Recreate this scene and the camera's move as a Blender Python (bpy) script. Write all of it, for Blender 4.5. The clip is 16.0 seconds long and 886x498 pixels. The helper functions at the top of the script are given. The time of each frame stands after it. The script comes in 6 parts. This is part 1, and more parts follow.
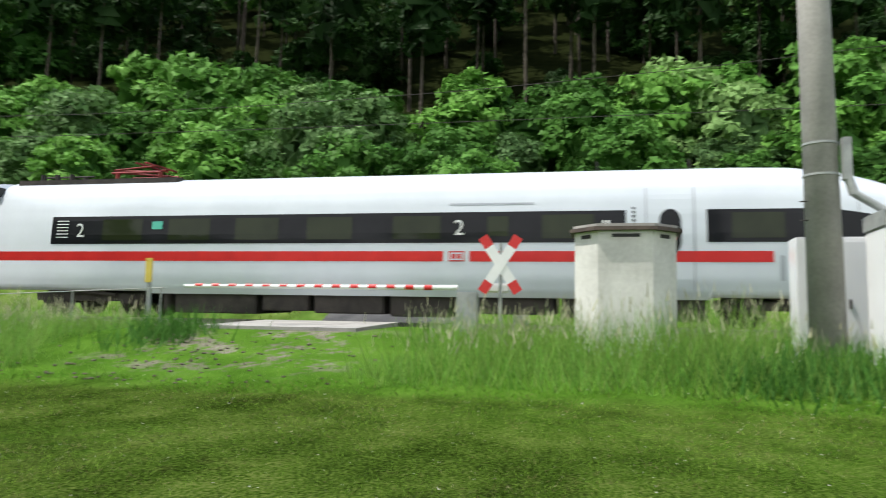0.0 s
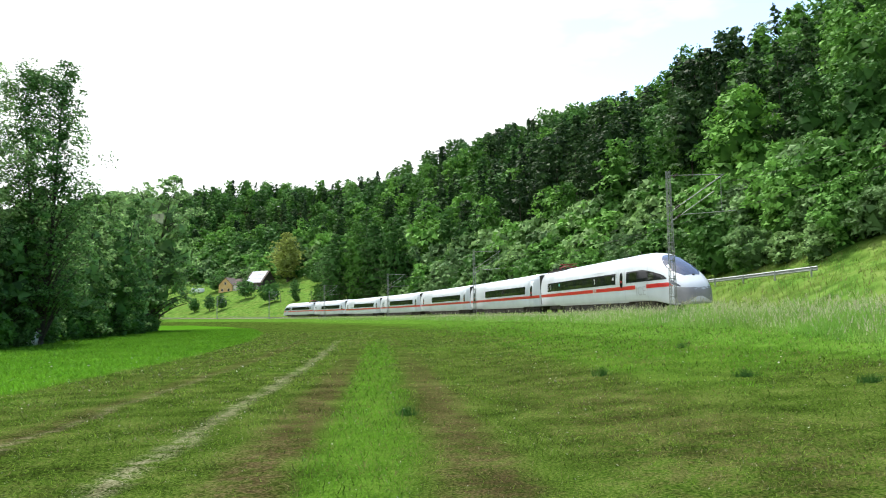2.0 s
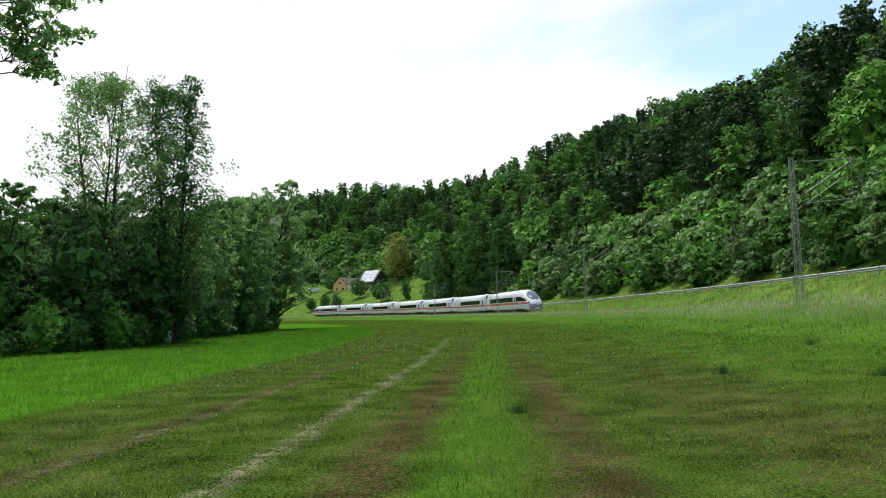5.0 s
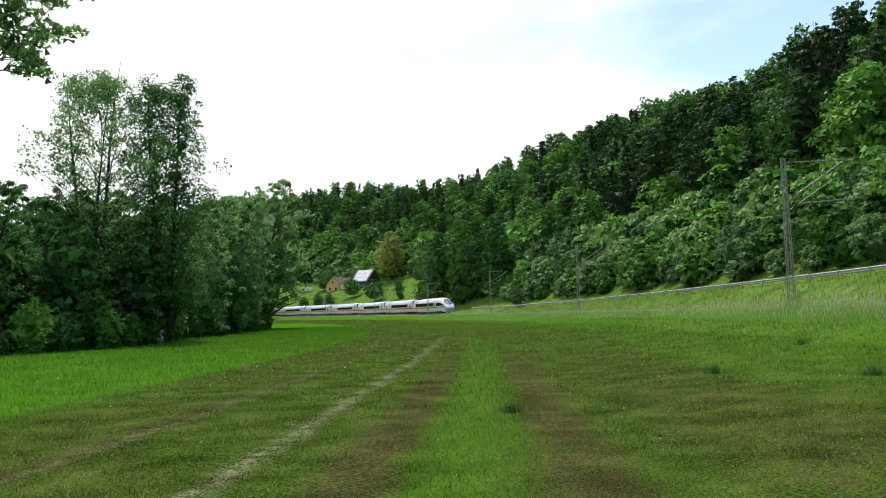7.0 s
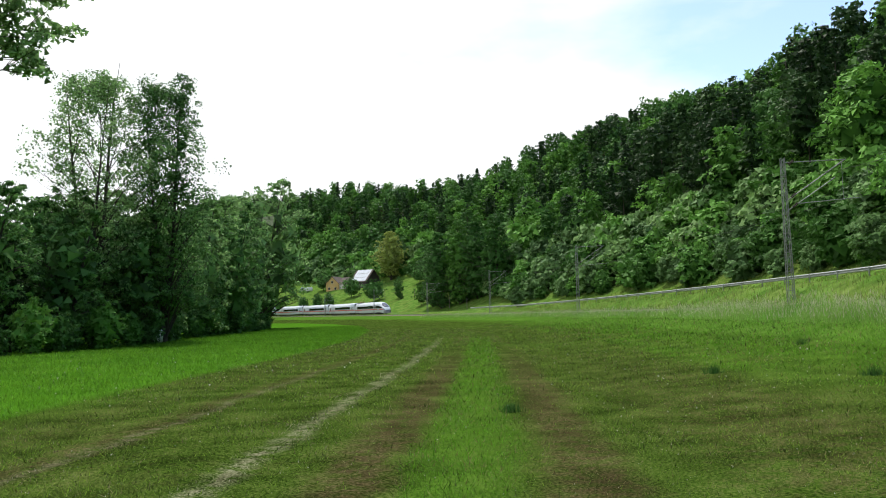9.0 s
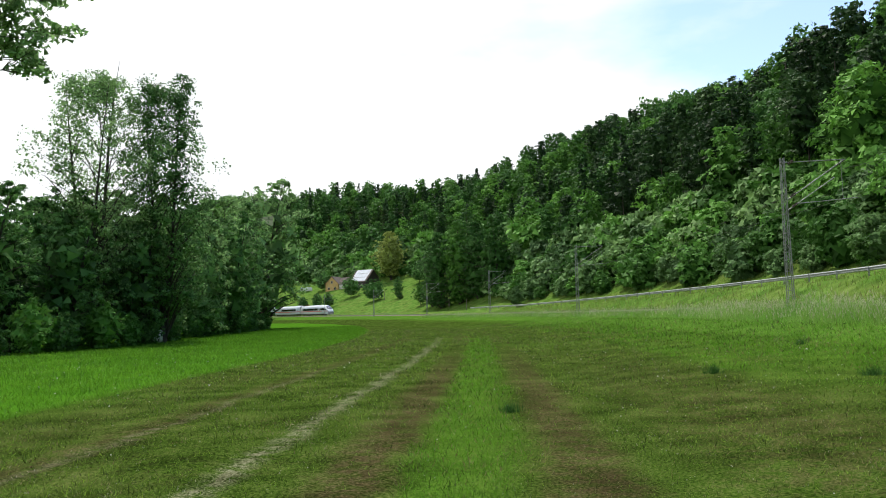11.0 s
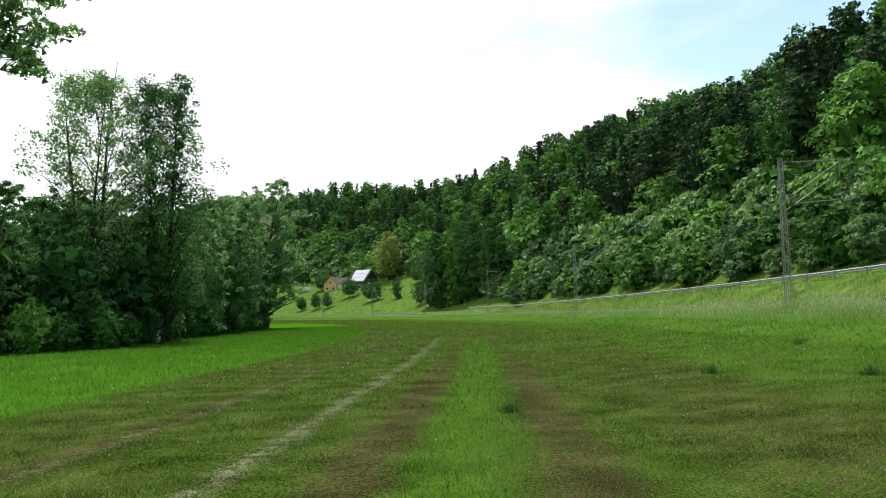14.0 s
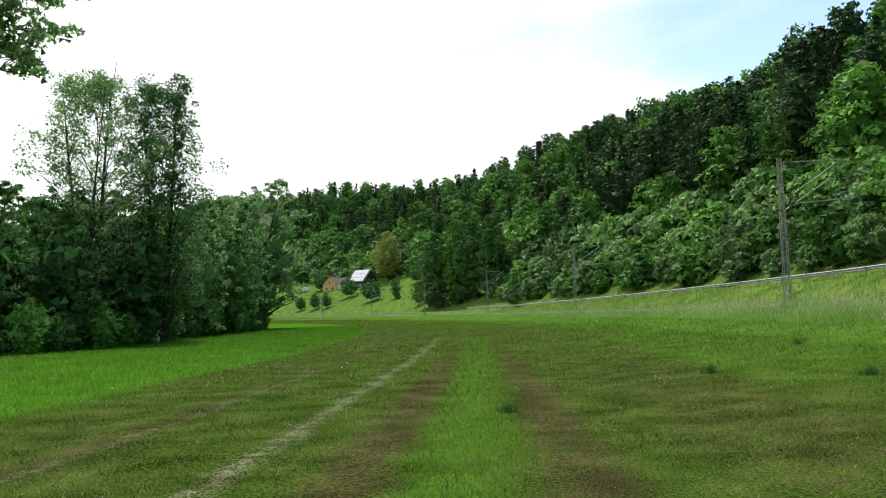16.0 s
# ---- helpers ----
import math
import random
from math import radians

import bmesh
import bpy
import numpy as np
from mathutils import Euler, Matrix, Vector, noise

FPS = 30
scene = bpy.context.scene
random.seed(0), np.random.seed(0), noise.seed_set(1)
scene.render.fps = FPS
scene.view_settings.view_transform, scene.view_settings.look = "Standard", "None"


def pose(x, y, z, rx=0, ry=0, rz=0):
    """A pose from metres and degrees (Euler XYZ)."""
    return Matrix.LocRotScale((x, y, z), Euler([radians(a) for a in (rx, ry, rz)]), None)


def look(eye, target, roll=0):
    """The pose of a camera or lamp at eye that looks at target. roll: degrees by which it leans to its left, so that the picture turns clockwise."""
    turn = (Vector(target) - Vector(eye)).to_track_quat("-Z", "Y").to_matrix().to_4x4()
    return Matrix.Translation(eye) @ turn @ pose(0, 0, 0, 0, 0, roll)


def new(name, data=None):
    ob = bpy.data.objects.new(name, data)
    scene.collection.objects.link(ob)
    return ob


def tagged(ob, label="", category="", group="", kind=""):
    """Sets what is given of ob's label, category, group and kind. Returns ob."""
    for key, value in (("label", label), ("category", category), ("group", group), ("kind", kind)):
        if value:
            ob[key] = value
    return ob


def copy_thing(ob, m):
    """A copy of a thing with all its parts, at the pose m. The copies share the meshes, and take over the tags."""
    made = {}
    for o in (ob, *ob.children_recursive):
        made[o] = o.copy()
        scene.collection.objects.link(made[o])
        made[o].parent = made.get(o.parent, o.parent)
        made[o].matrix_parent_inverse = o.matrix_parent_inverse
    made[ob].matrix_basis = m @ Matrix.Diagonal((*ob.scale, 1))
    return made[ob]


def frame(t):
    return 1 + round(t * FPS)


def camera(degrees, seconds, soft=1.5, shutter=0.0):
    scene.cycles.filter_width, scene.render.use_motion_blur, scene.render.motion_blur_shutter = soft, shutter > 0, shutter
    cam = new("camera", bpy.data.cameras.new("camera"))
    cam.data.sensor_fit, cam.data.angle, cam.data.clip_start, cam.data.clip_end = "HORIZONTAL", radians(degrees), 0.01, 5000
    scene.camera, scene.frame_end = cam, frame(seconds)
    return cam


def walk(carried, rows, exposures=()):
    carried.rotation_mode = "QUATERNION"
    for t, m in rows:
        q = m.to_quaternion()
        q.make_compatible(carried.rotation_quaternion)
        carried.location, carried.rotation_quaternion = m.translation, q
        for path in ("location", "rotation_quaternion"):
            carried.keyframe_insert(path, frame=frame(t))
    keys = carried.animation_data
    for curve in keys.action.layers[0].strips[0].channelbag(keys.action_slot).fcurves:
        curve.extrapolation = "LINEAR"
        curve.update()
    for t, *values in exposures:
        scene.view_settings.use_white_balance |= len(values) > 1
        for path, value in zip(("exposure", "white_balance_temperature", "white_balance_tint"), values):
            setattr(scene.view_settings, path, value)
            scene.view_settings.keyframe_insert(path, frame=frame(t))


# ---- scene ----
cam = camera(62.27, 16.0, soft=1.0, shutter=0.2)
PATH = [
    (0.0, pose(0, 0, 1.6, 95.93, -1.19, -82.65)),
    (0.2, pose(0, 0, 1.6, 95.76, -1.08, -74.92)),
    (0.4, pose(0, 0, 1.6, 95.55, -0.71, -62.95)),
    (0.7, pose(0, 0, 1.6, 95.21, -0.03, -44.35)),
    (1.0, pose(0, 0, 1.6, 95.16, 0.34, -32.02)),
    (1.5, pose(0, 0, 1.6, 95.18, 0.56, -18.32)),
    (2.0, pose(0, 0, 1.6, 95.21, 0.91, -7.68)),
    (2.5, pose(0, 0, 1.6, 95.17, 1.30, -6.10)),
    (3.0, pose(0, 0, 1.6, 95.26, 1.40, -1.33)),
    (3.5, pose(0, 0, 1.6, 95.27, 1.41, 0.54)),
    (4.0, pose(0, 0, 1.6, 95.24, 1.36, 1.10)),
    (6.5, pose(0, 0, 1.6, 95.11, 1.31, 0.33)),
    (7.0, pose(0, 0, 1.6, 95.12, 1.29, 0.31)),
    (7.5, pose(0, 0, 1.6, 95.12, 1.30, 0.26)),
    (8.0, pose(0, 0, 1.6, 95.12, 1.30, 0.26)),
    (8.5, pose(0, 0, 1.6, 95.12, 1.30, 0.26)),
    (9.0, pose(0, 0, 1.6, 95.11, 1.29, 0.27)),
    (11.5, pose(0, 0, 1.6, 95.11, 1.30, 0.22)),
    (12.0, pose(0, 0, 1.6, 95.11, 1.29, 0.19)),
    (12.5, pose(0, 0, 1.6, 95.11, 1.30, 0.18)),
    (13.0, pose(0, 0, 1.6, 95.11, 1.32, 0.17)),
    (13.5, pose(0, 0, 1.6, 95.11, 1.31, 0.14)),
    (14.0, pose(0, 0, 1.6, 95.11, 1.32, 0.12)),
    (14.5, pose(0, 0, 1.6, 95.11, 1.30, 0.12)),
    (15.0, pose(0, 0, 1.6, 95.11, 1.33, 0.11)),
    (15.5, pose(0, 0, 1.6, 95.11, 1.32, 0.10)),
    (16.0, pose(0, 0, 1.6, 95.11, 1.33, 0.06)),
]
EXPOSURES = [(0.0, 0.08), (0.5, 0.33), (1.0, 0.58), (1.5, 0.66), (2.0, 0.45), (2.5, 0.2), (3.0, -0.1), (3.5, -0.3), (4.0, -0.25), (16.0, -0.12)]
walk(cam, PATH, EXPOSURES)

# ---- daylight ----
SUN_AZ, SUN_EL = radians(-12), radians(63)      # azimuth from +y towards +x
world = bpy.data.worlds.new("sky_world")
scene.world = world
world.use_nodes = True
wn = world.node_tree.nodes
sky = wn.new("ShaderNodeTexSky")
sky.sky_type = "NISHITA"
sky.sun_disc = False
sky.sun_elevation, sky.sun_rotation = SUN_EL, SUN_AZ
sky.air_density, sky.dust_density = 1.2, 0.7
wtc = wn.new("ShaderNodeTexCoord")
wmap = wn.new("ShaderNodeMapping")
wmap.inputs["Scale"].default_value = (1.0, 1.0, 2.6)
wmap.inputs["Location"].default_value = (0.35, 0.1, 0.0)
wnoise = wn.new("ShaderNodeTexNoise")
wnoise.inputs["Scale"].default_value = 1.5
wnoise.inputs["Detail"].default_value = 7
wnoise.inputs["Roughness"].default_value = 0.52
wramp = wn.new("ShaderNodeValToRGB")
wramp.color_ramp.elements[0].position, wramp.color_ramp.elements[1].position = 0.44, 0.60
wramp.color_ramp.elements[0].color = (0.0, 0.0, 0.0, 1)
wsep = wn.new("ShaderNodeSeparateXYZ")          # cloud banks thicken towards the horizon
wlow = wn.new("ShaderNodeMapRange")
wlow.inputs["From Min"].default_value, wlow.inputs["From Max"].default_value = 0.05, 0.75
wlow.inputs["To Min"].default_value, wlow.inputs["To Max"].default_value = 0.125, -0.06
wadd = wn.new("ShaderNodeMath")
wwest = wn.new("ShaderNodeMath")               # and towards the west
wwest.operation = "MULTIPLY_ADD"
wwest.inputs[1].default_value = -0.26
wgain = wn.new("ShaderNodeVectorMath")
wgain.operation = "SCALE"
wgain.inputs["Scale"].default_value = 2.7
wmix = wn.new("ShaderNodeMix")
wmix.data_type = "RGBA"
wmix.inputs["B"].default_value = (15.0, 15.3, 15.6, 1)
wl = world.node_tree.links
wl.new(wtc.outputs["Generated"], wmap.inputs["Vector"])
wl.new(wmap.outputs["Vector"], wnoise.inputs["Vector"])
wl.new(wtc.outputs["Generated"], wsep.inputs[0])
wl.new(wsep.outputs["Z"], wlow.inputs["Value"])
wl.new(wnoise.outputs["Fac"], wadd.inputs[0])
wl.new(wlow.outputs["Result"], wadd.inputs[1])
wl.new(wsep.outputs["X"], wwest.inputs[0])
wl.new(wadd.outputs[0], wwest.inputs[2])
wl.new(wwest.outputs[0], wramp.inputs["Fac"])
wl.new(wramp.outputs["Color"], wmix.inputs["Factor"])
wl.new(sky.outputs["Color"], wgain.inputs[0])
wl.new(wgain.outputs["Vector"], wmix.inputs["A"])
wl.new(wmix.outputs["Result"], wn["Background"].inputs["Color"])
wn["Background"].inputs["Strength"].default_value = 0.085

sun = new("sun", bpy.data.lights.new("sun", "SUN"))
sun.data.energy, sun.data.angle, sun.data.color = 5.0, radians(0.6), (1.0, 0.95, 0.86)
sun.matrix_world = look((0, 0, 60), (-math.sin(SUN_AZ) * math.cos(SUN_EL) * 10, -math.cos(SUN_AZ) * math.cos(SUN_EL) * 10, 60 - math.sin(SUN_EL) * 10))

# ---- materials ----
def material(name, colours, rough=0.7, scale=1.0, detail=5.0, bump=0.0, metal=0.0, fine=0.0, per="", spread=0.0, translucent=0.0, spec=0.5, stretch=(1, 1, 1)):
    """Colour ramp over object-space noise; optional variation per island or object, bump and leaf translucency."""
    m = bpy.data.materials.new(name)
    m.use_nodes = True
    n, l = m.node_tree.nodes, m.node_tree.links
    b = n["Principled BSDF"]
    tc = n.new("ShaderNodeTexCoord")
    mp = n.new("ShaderNodeMapping")
    mp.inputs["Scale"].default_value = stretch
    l.new(tc.outputs["Object"], mp.inputs["Vector"])
    no = n.new("ShaderNodeTexNoise")
    no.inputs["Scale"].default_value, no.inputs["Detail"].default_value = scale, detail
    l.new(mp.outputs["Vector"], no.inputs["Vector"])
    r = n.new("ShaderNodeValToRGB")
    e = r.color_ramp.elements
    while len(e) < len(colours):
        e.new(0.5)
    for i, c in enumerate(colours):
        e[i].position = 0.3 + 0.4 * i / max(1, len(colours) - 1)
        e[i].color = (*c, 1)
    fac = no.outputs["Fac"]
    if fine:
        n2 = n.new("ShaderNodeTexNoise")
        n2.inputs["Scale"].default_value, n2.inputs["Detail"].default_value = scale * 14, 3
        l.new(mp.outputs["Vector"], n2.inputs["Vector"])
        mm = n.new("ShaderNodeMath")
        mm.operation = "MULTIPLY_ADD"
        mm.inputs[1].default_value = fine
        l.new(n2.outputs["Fac"], mm.inputs[0])
        sb = n.new("ShaderNodeMath")
        sb.operation = "SUBTRACT"
        sb.inputs[1].default_value = fine * 0.5
        l.new(fac, sb.inputs[0])
        l.new(sb.outputs[0], mm.inputs[2])
        fac = mm.outputs[0]
    l.new(fac, r.inputs["Fac"])
    col = r.outputs["Color"]
    if per:
        if per == "island":
            src = n.new("ShaderNodeNewGeometry").outputs["Random Per Island"]
        else:
            src = n.new("ShaderNodeObjectInfo").outputs["Random"]
        hs = n.new("ShaderNodeHueSaturation")
        mr = n.new("ShaderNodeMapRange")
        mr.inputs["To Min"].default_value, mr.inputs["To Max"].default_value = 1 - spread, 1 + spread
        l.new(src, mr.inputs["Value"])
        l.new(mr.outputs["Result"], hs.inputs["Value"])
        l.new(col, hs.inputs["Color"])
        col = hs.outputs["Color"]
    l.new(col, b.inputs["Base Color"])
    b.inputs["Roughness"].default_value, b.inputs["Metallic"].default_value = rough, metal
    b.inputs["Specular IOR Level"].default_value = spec
    if bump:
        bp = n.new("ShaderNodeBump")
        bp.inputs["Strength"].default_value = bump
        bp.inputs["Distance"].default_value = 0.03
        l.new(fac, bp.inputs["Height"])
        l.new(bp.outputs["Normal"], b.inputs["Normal"])
    if translucent:
        tr = n.new("ShaderNodeBsdfTranslucent")
        l.new(col, tr.inputs["Color"])
        mx = n.new("ShaderNodeMixShader")
        mx.inputs["Fac"].default_value = translucent
        l.new(b.outputs["BSDF"], mx.inputs[1])
        l.new(tr.outputs["BSDF"], mx.inputs[2])
        l.new(mx.outputs["Shader"], n["Material Output"].inputs["Surface"])
    return m


def leaf(name, dark, light, spread=0.35, through_light=0.28):
    return material(name, (dark, light), rough=0.6, scale=0.35, per="island", spread=spread, translucent=through_light, spec=0.08)


def leaf_set(name, dark, light, spread=0.2):
    """Four tones of one kind of foliage, for trees that differ from their neighbours; the first, darkest one also
    paints shade inside crowns.
    """
    out = []
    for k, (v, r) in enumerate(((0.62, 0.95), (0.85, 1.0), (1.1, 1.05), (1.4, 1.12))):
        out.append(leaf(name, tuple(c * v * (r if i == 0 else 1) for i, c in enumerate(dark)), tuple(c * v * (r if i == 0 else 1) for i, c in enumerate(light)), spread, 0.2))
    return out


M_BEECH = leaf_set("beech_leaves", (0.056, 0.160, 0.024), (0.116, 0.280, 0.046))
M_OAKS = leaf_set("oak_leaves", (0.036, 0.108, 0.022), (0.080, 0.200, 0.044))
M_OAK = M_OAKS[1]
M_PINES = leaf_set("pine_needles", (0.020, 0.052, 0.015), (0.040, 0.088, 0.026))
M_PINE = M_PINES[1]
M_BUSHES = leaf_set("hazel_leaves", (0.060, 0.172, 0.028), (0.116, 0.275, 0.052))
M_BUSH = M_BUSHES[2]
M_WILLOW = leaf("willow_leaves", (0.125, 0.240, 0.074), (0.270, 0.430, 0.165), 0.6, 0.5)
M_WILLOWS = leaf_set("willow_bush_leaves", (0.092, 0.185, 0.056), (0.165, 0.300, 0.105))
M_ALDER = leaf("alder_leaves", (0.050, 0.135, 0.034), (0.138, 0.275, 0.078), 0.6, 0.38)
M_COPPER = leaf("copper_leaves", (0.050, 0.040, 0.020), (0.085, 0.065, 0.030))
M_LIME = leaf("lime_tree_leaves", (0.240, 0.300, 0.070), (0.350, 0.420, 0.110), 0.35, 0.45)
M_BARK = material("bark", ((0.030, 0.025, 0.020), (0.075, 0.062, 0.050)), rough=0.95, scale=3, bump=0.6, fine=0.4)
M_BARK_PALE = material("pale_bark", ((0.10, 0.085, 0.07), (0.22, 0.19, 0.16)), rough=0.95, scale=3, bump=0.6, fine=0.4)
M_BARK_WOOD = material("pine_bark", ((0.045, 0.038, 0.030), (0.11, 0.09, 0.072)), rough=0.95, scale=3, bump=0.6, fine=0.4)
M_TALL = leaf("verge_grass", (0.170, 0.290, 0.055), (0.270, 0.410, 0.105), 0.35, 0.45)
M_SEED = leaf("seed_heads", (0.400, 0.400, 0.250), (0.540, 0.530, 0.360), 0.25)
M_TURF = leaf("short_grass", (0.085, 0.160, 0.018), (0.185, 0.285, 0.040), 0.6, 0.4)
M_LUSH = leaf("uncut_grass", (0.072, 0.195, 0.012), (0.135, 0.290, 0.024), 0.45, 0.4)
M_DRY = leaf("dry_grass", (0.140, 0.130, 0.050), (0.270, 0.240, 0.110), 0.3)
# the bluish cast puts the sky's fill light into the white paint
M_WHITE = material("white_train_paint", ((0.56, 0.61, 0.67), (0.62, 0.67, 0.73)), rough=0.25, scale=0.8, fine=0.2)
M_GREYPAINT = material("grey_nose_paint", ((0.21, 0.215, 0.235), (0.27, 0.275, 0.295)), rough=0.3, scale=2)
M_RED = material("red_stripe_paint", ((0.52, 0.012, 0.012), (0.62, 0.02, 0.018)), rough=0.3, scale=2)
M_BAND = material("dark_window_band", ((0.010, 0.011, 0.013), (0.016, 0.017, 0.020)), rough=0.12, scale=1, spec=0.2)
# olive base colour paints the reflected greenery into the train windows
M_GLASS = material("green_reflection_glass", ((0.016, 0.022, 0.010), (0.026, 0.034, 0.015)), rough=0.04, scale=1, spec=0.28)
M_SHIELD = material("blue_windscreen_glass", ((0.03, 0.04, 0.07), (0.05, 0.06, 0.10)), rough=0.03, scale=1, spec=1.0)
M_RUBBER = material("black_rubber", ((0.012, 0.012, 0.012), (0.025, 0.025, 0.025)), rough=0.7, scale=4)
M_UNDER = material("grimy_underframe", ((0.020, 0.018, 0.016), (0.055, 0.047, 0.040)), rough=0.8, scale=3, fine=0.4, bump=0.3)
M_LETTER = material("grey_lettering", ((0.33, 0.36, 0.41), (0.37, 0.40, 0.45)), rough=0.4, scale=2)
M_STEEL = material("rail_steel", ((0.28, 0.26, 0.24), (0.42, 0.40, 0.38)), rough=0.35, metal=0.8, scale=3, fine=0.3)
M_GALV = material("galvanised_steel", ((0.26, 0.275, 0.27), (0.38, 0.40, 0.39)), rough=0.55, metal=0.25, scale=5, fine=0.4)
M_MAST = material("weathered_mast_steel", ((0.19, 0.20, 0.19), (0.29, 0.30, 0.285)), rough=0.6, metal=0.2, scale=4, fine=0.4)
M_CONC = material("concrete", ((0.24, 0.235, 0.22), (0.37, 0.36, 0.335)), rough=0.9, scale=1.2, fine=0.4, bump=0.4)
M_RENDER = material("weathered_render", ((0.48, 0.48, 0.45), (0.70, 0.70, 0.66)), rough=0.9, scale=0.9, fine=0.35, bump=0.3)
M_BALLAST = material("ballast", ((0.070, 0.055, 0.043), (0.19, 0.155, 0.125)), rough=1, scale=9, fine=0.6, bump=1.0)
M_ASPHALT = material("asphalt", ((0.045, 0.045, 0.047), (0.085, 0.085, 0.085)), rough=0.9, scale=1.5, fine=0.6, bump=0.4)
M_SIGNWHITE = material("reflective_white", ((0.75, 0.76, 0.76), (0.82, 0.83, 0.83)), rough=0.4, scale=3)
M_SIGNRED = material("reflective_red", ((0.55, 0.02, 0.02), (0.64, 0.03, 0.03)), rough=0.4, scale=3)
M_YELLOW = material("yellow_paint", ((0.55, 0.42, 0.06), (0.66, 0.52, 0.10)), rough=0.6, scale=4, fine=0.3)
M_CARWHITE = material("white_car_paint", ((0.76, 0.77, 0.78), (0.82, 0.83, 0.84)), rough=0.15, scale=1)
M_TILE = material("roof_tiles", ((0.060, 0.045, 0.040), (0.12, 0.09, 0.075)), rough=0.85, scale=2, fine=0.6, bump=0.5)
M_OCHRE = material("ochre_render", ((0.50, 0.33, 0.12), (0.58, 0.40, 0.17)), rough=0.9, scale=0.8, fine=0.3)
M_CREAM = material("cream_render", ((0.55, 0.53, 0.48), (0.66, 0.64, 0.58)), rough=0.9, scale=0.8, fine=0.3)
M_BARN = material("dark_barn_boards", ((0.030, 0.026, 0.024), (0.065, 0.055, 0.048)), rough=0.9, scale=1.5, fine=0.5, stretch=(6, 6, 1))
# pale base colour stands in for sky and sun glare on the panels
M_PANEL = material("solar_panel_painted_glare", ((0.58, 0.61, 0.66), (0.68, 0.71, 0.76)), rough=0.25, scale=1)
M_PANTO = material("sooty_red_paint", ((0.16, 0.02, 0.018), (0.30, 0.03, 0.028)), rough=0.6, scale=3, fine=0.5)

# ---- plan: the line is an arc about TC; s runs along it, rho out from it towards the hill ----
TC, TR, A0 = Vector((-433.8, 39.1)), 455.0, -0.1112


def plan(s, rho):
    a = A0 + s / TR
    return TC.x + (TR + rho) * math.cos(a), TC.y + (TR + rho) * math.sin(a)


def sr(x, y):
    dx, dy = x - TC.x, y - TC.y
    return (np.arctan2(dy, dx) - A0) * TR, np.hypot(dx, dy) - TR


def rail_z(s):
    return 1.65 + np.maximum(0, np.asarray(s) - 180) * 0.0045


def smooth(a, b, v):
    t = np.clip((np.asarray(v, float) - a) / (b - a), 0.0, 1.0)
    return t * t * (3 - 2 * t)


def road_z(s):
    return np.interp(s, [-100, 42, 68, 170, 260, 700], [3.6, 3.95, 3.6, 2.6, 2.4, 4.0])


def wobble(x, y, k, seed=0.0):
    return np.sin(x * k + seed) * np.cos(y * k * 1.13 + seed * 1.7) + 0.5 * np.sin(x * k * 2.3 + y * k * 1.9 + seed * 2.1)


def height(x, y):
    """Ground height at plan points (numpy arrays)."""
    x, y = np.asarray(x, float), np.asarray(y, float)
    s, rho = sr(x, y)
    rz = rail_z(np.clip(s, -200, 640)) - 0.30
    field = 0.05 * wobble(x, y, 0.11) + 0.012 * wobble(x, y, 0.7, 2)
    rise = np.interp(rho, [-60, -17, -9.5, -8.8, -4.6, -2.7, 2.7, 4.2], [0, 0, 0.42, 0.5, 0.92, 1.0, 1.0, 0.95])
    low = field * (1 - smooth(-9, -3, rho)) + rise * rz
    ramp = smooth(12.4, 14.0, s) * smooth(21.2, 19.6, s) * np.interp(rho, [-9.5, -8.5, -5.2, -4.0, -1.7, -1.5], [0, 0.0, 1, 1, 1, 0])
    low = low * (1 - ramp) + ramp * np.interp(rho, [-8.5, -5.2, -1.5], [0.72, 1.43, 1.55])
    mead = np.interp(s, [205, 330], [0, 1])
    mead = mead * mead * (3 - 2 * mead)
    zr = road_z(np.clip(s, -100, 700))
    bank = np.interp(rho, [4.2, 9.0, 9.6, 16.5, 19], [0, 1, 1, 1, 1.05])
    low = np.where(rho > 4.2, low * (1 - np.clip(bank, 0, 1)) + zr * bank, low)
    hill_a = np.interp(rho, [18, 24, 118, 190, 3000], [0, 2.2, 60, 72, 90])
    hill_b = np.interp(rho, [18, 80, 165, 230, 3000], [0, 20.5, 76, 86, 97])
    ups = 1 + 0.07 * np.sin(s / 70.0) + 0.05 * np.sin(s / 31.0 + 1)
    hill = (hill_a * (1 - mead) + hill_b * mead) * np.where(rho > 60, ups, 1 + (ups - 1) * np.clip((rho - 20) / 40, 0, 1))
    crest = np.interp(s, [60, 183, 193, 208, 225, 245, 262, 300, 319, 345, 360, 378, 395, 408, 425, 450, 472, 490, 515, 540], [1, 1, 0.93, 0.88, 0.91, 0.97, 1.01, 1.08, 1.12, 1.09, 1.07, 0.98, 0.90, 0.86, 0.92, 0.90, 0.97, 1.06, 1.02, 0.97])
    hill = hill * (1 + (crest - 1) * np.clip((rho - 50) / 50, 0, 1))
    hill = hill + 11 * np.exp(-((s - 285) / 62.0) ** 2) * smooth(70, 120, rho)
    far = smooth(900, 1500, np.abs(s))
    return low + np.where(rho > 18, hill, 0) * (1 - far * 0.7)


def hz(x, y):
    return float(height(x, y))


def mesh_object(name, verts, faces, mat, smooth_shade=False, parent=None):
    me = bpy.data.meshes.new(name)
    me.from_pydata(verts, [], faces)
    me.materials.append(mat)
    if smooth_shade:
        me.shade_smooth()
    ob = new(name, me)
    if parent is not None:
        ob.parent = parent
    return ob


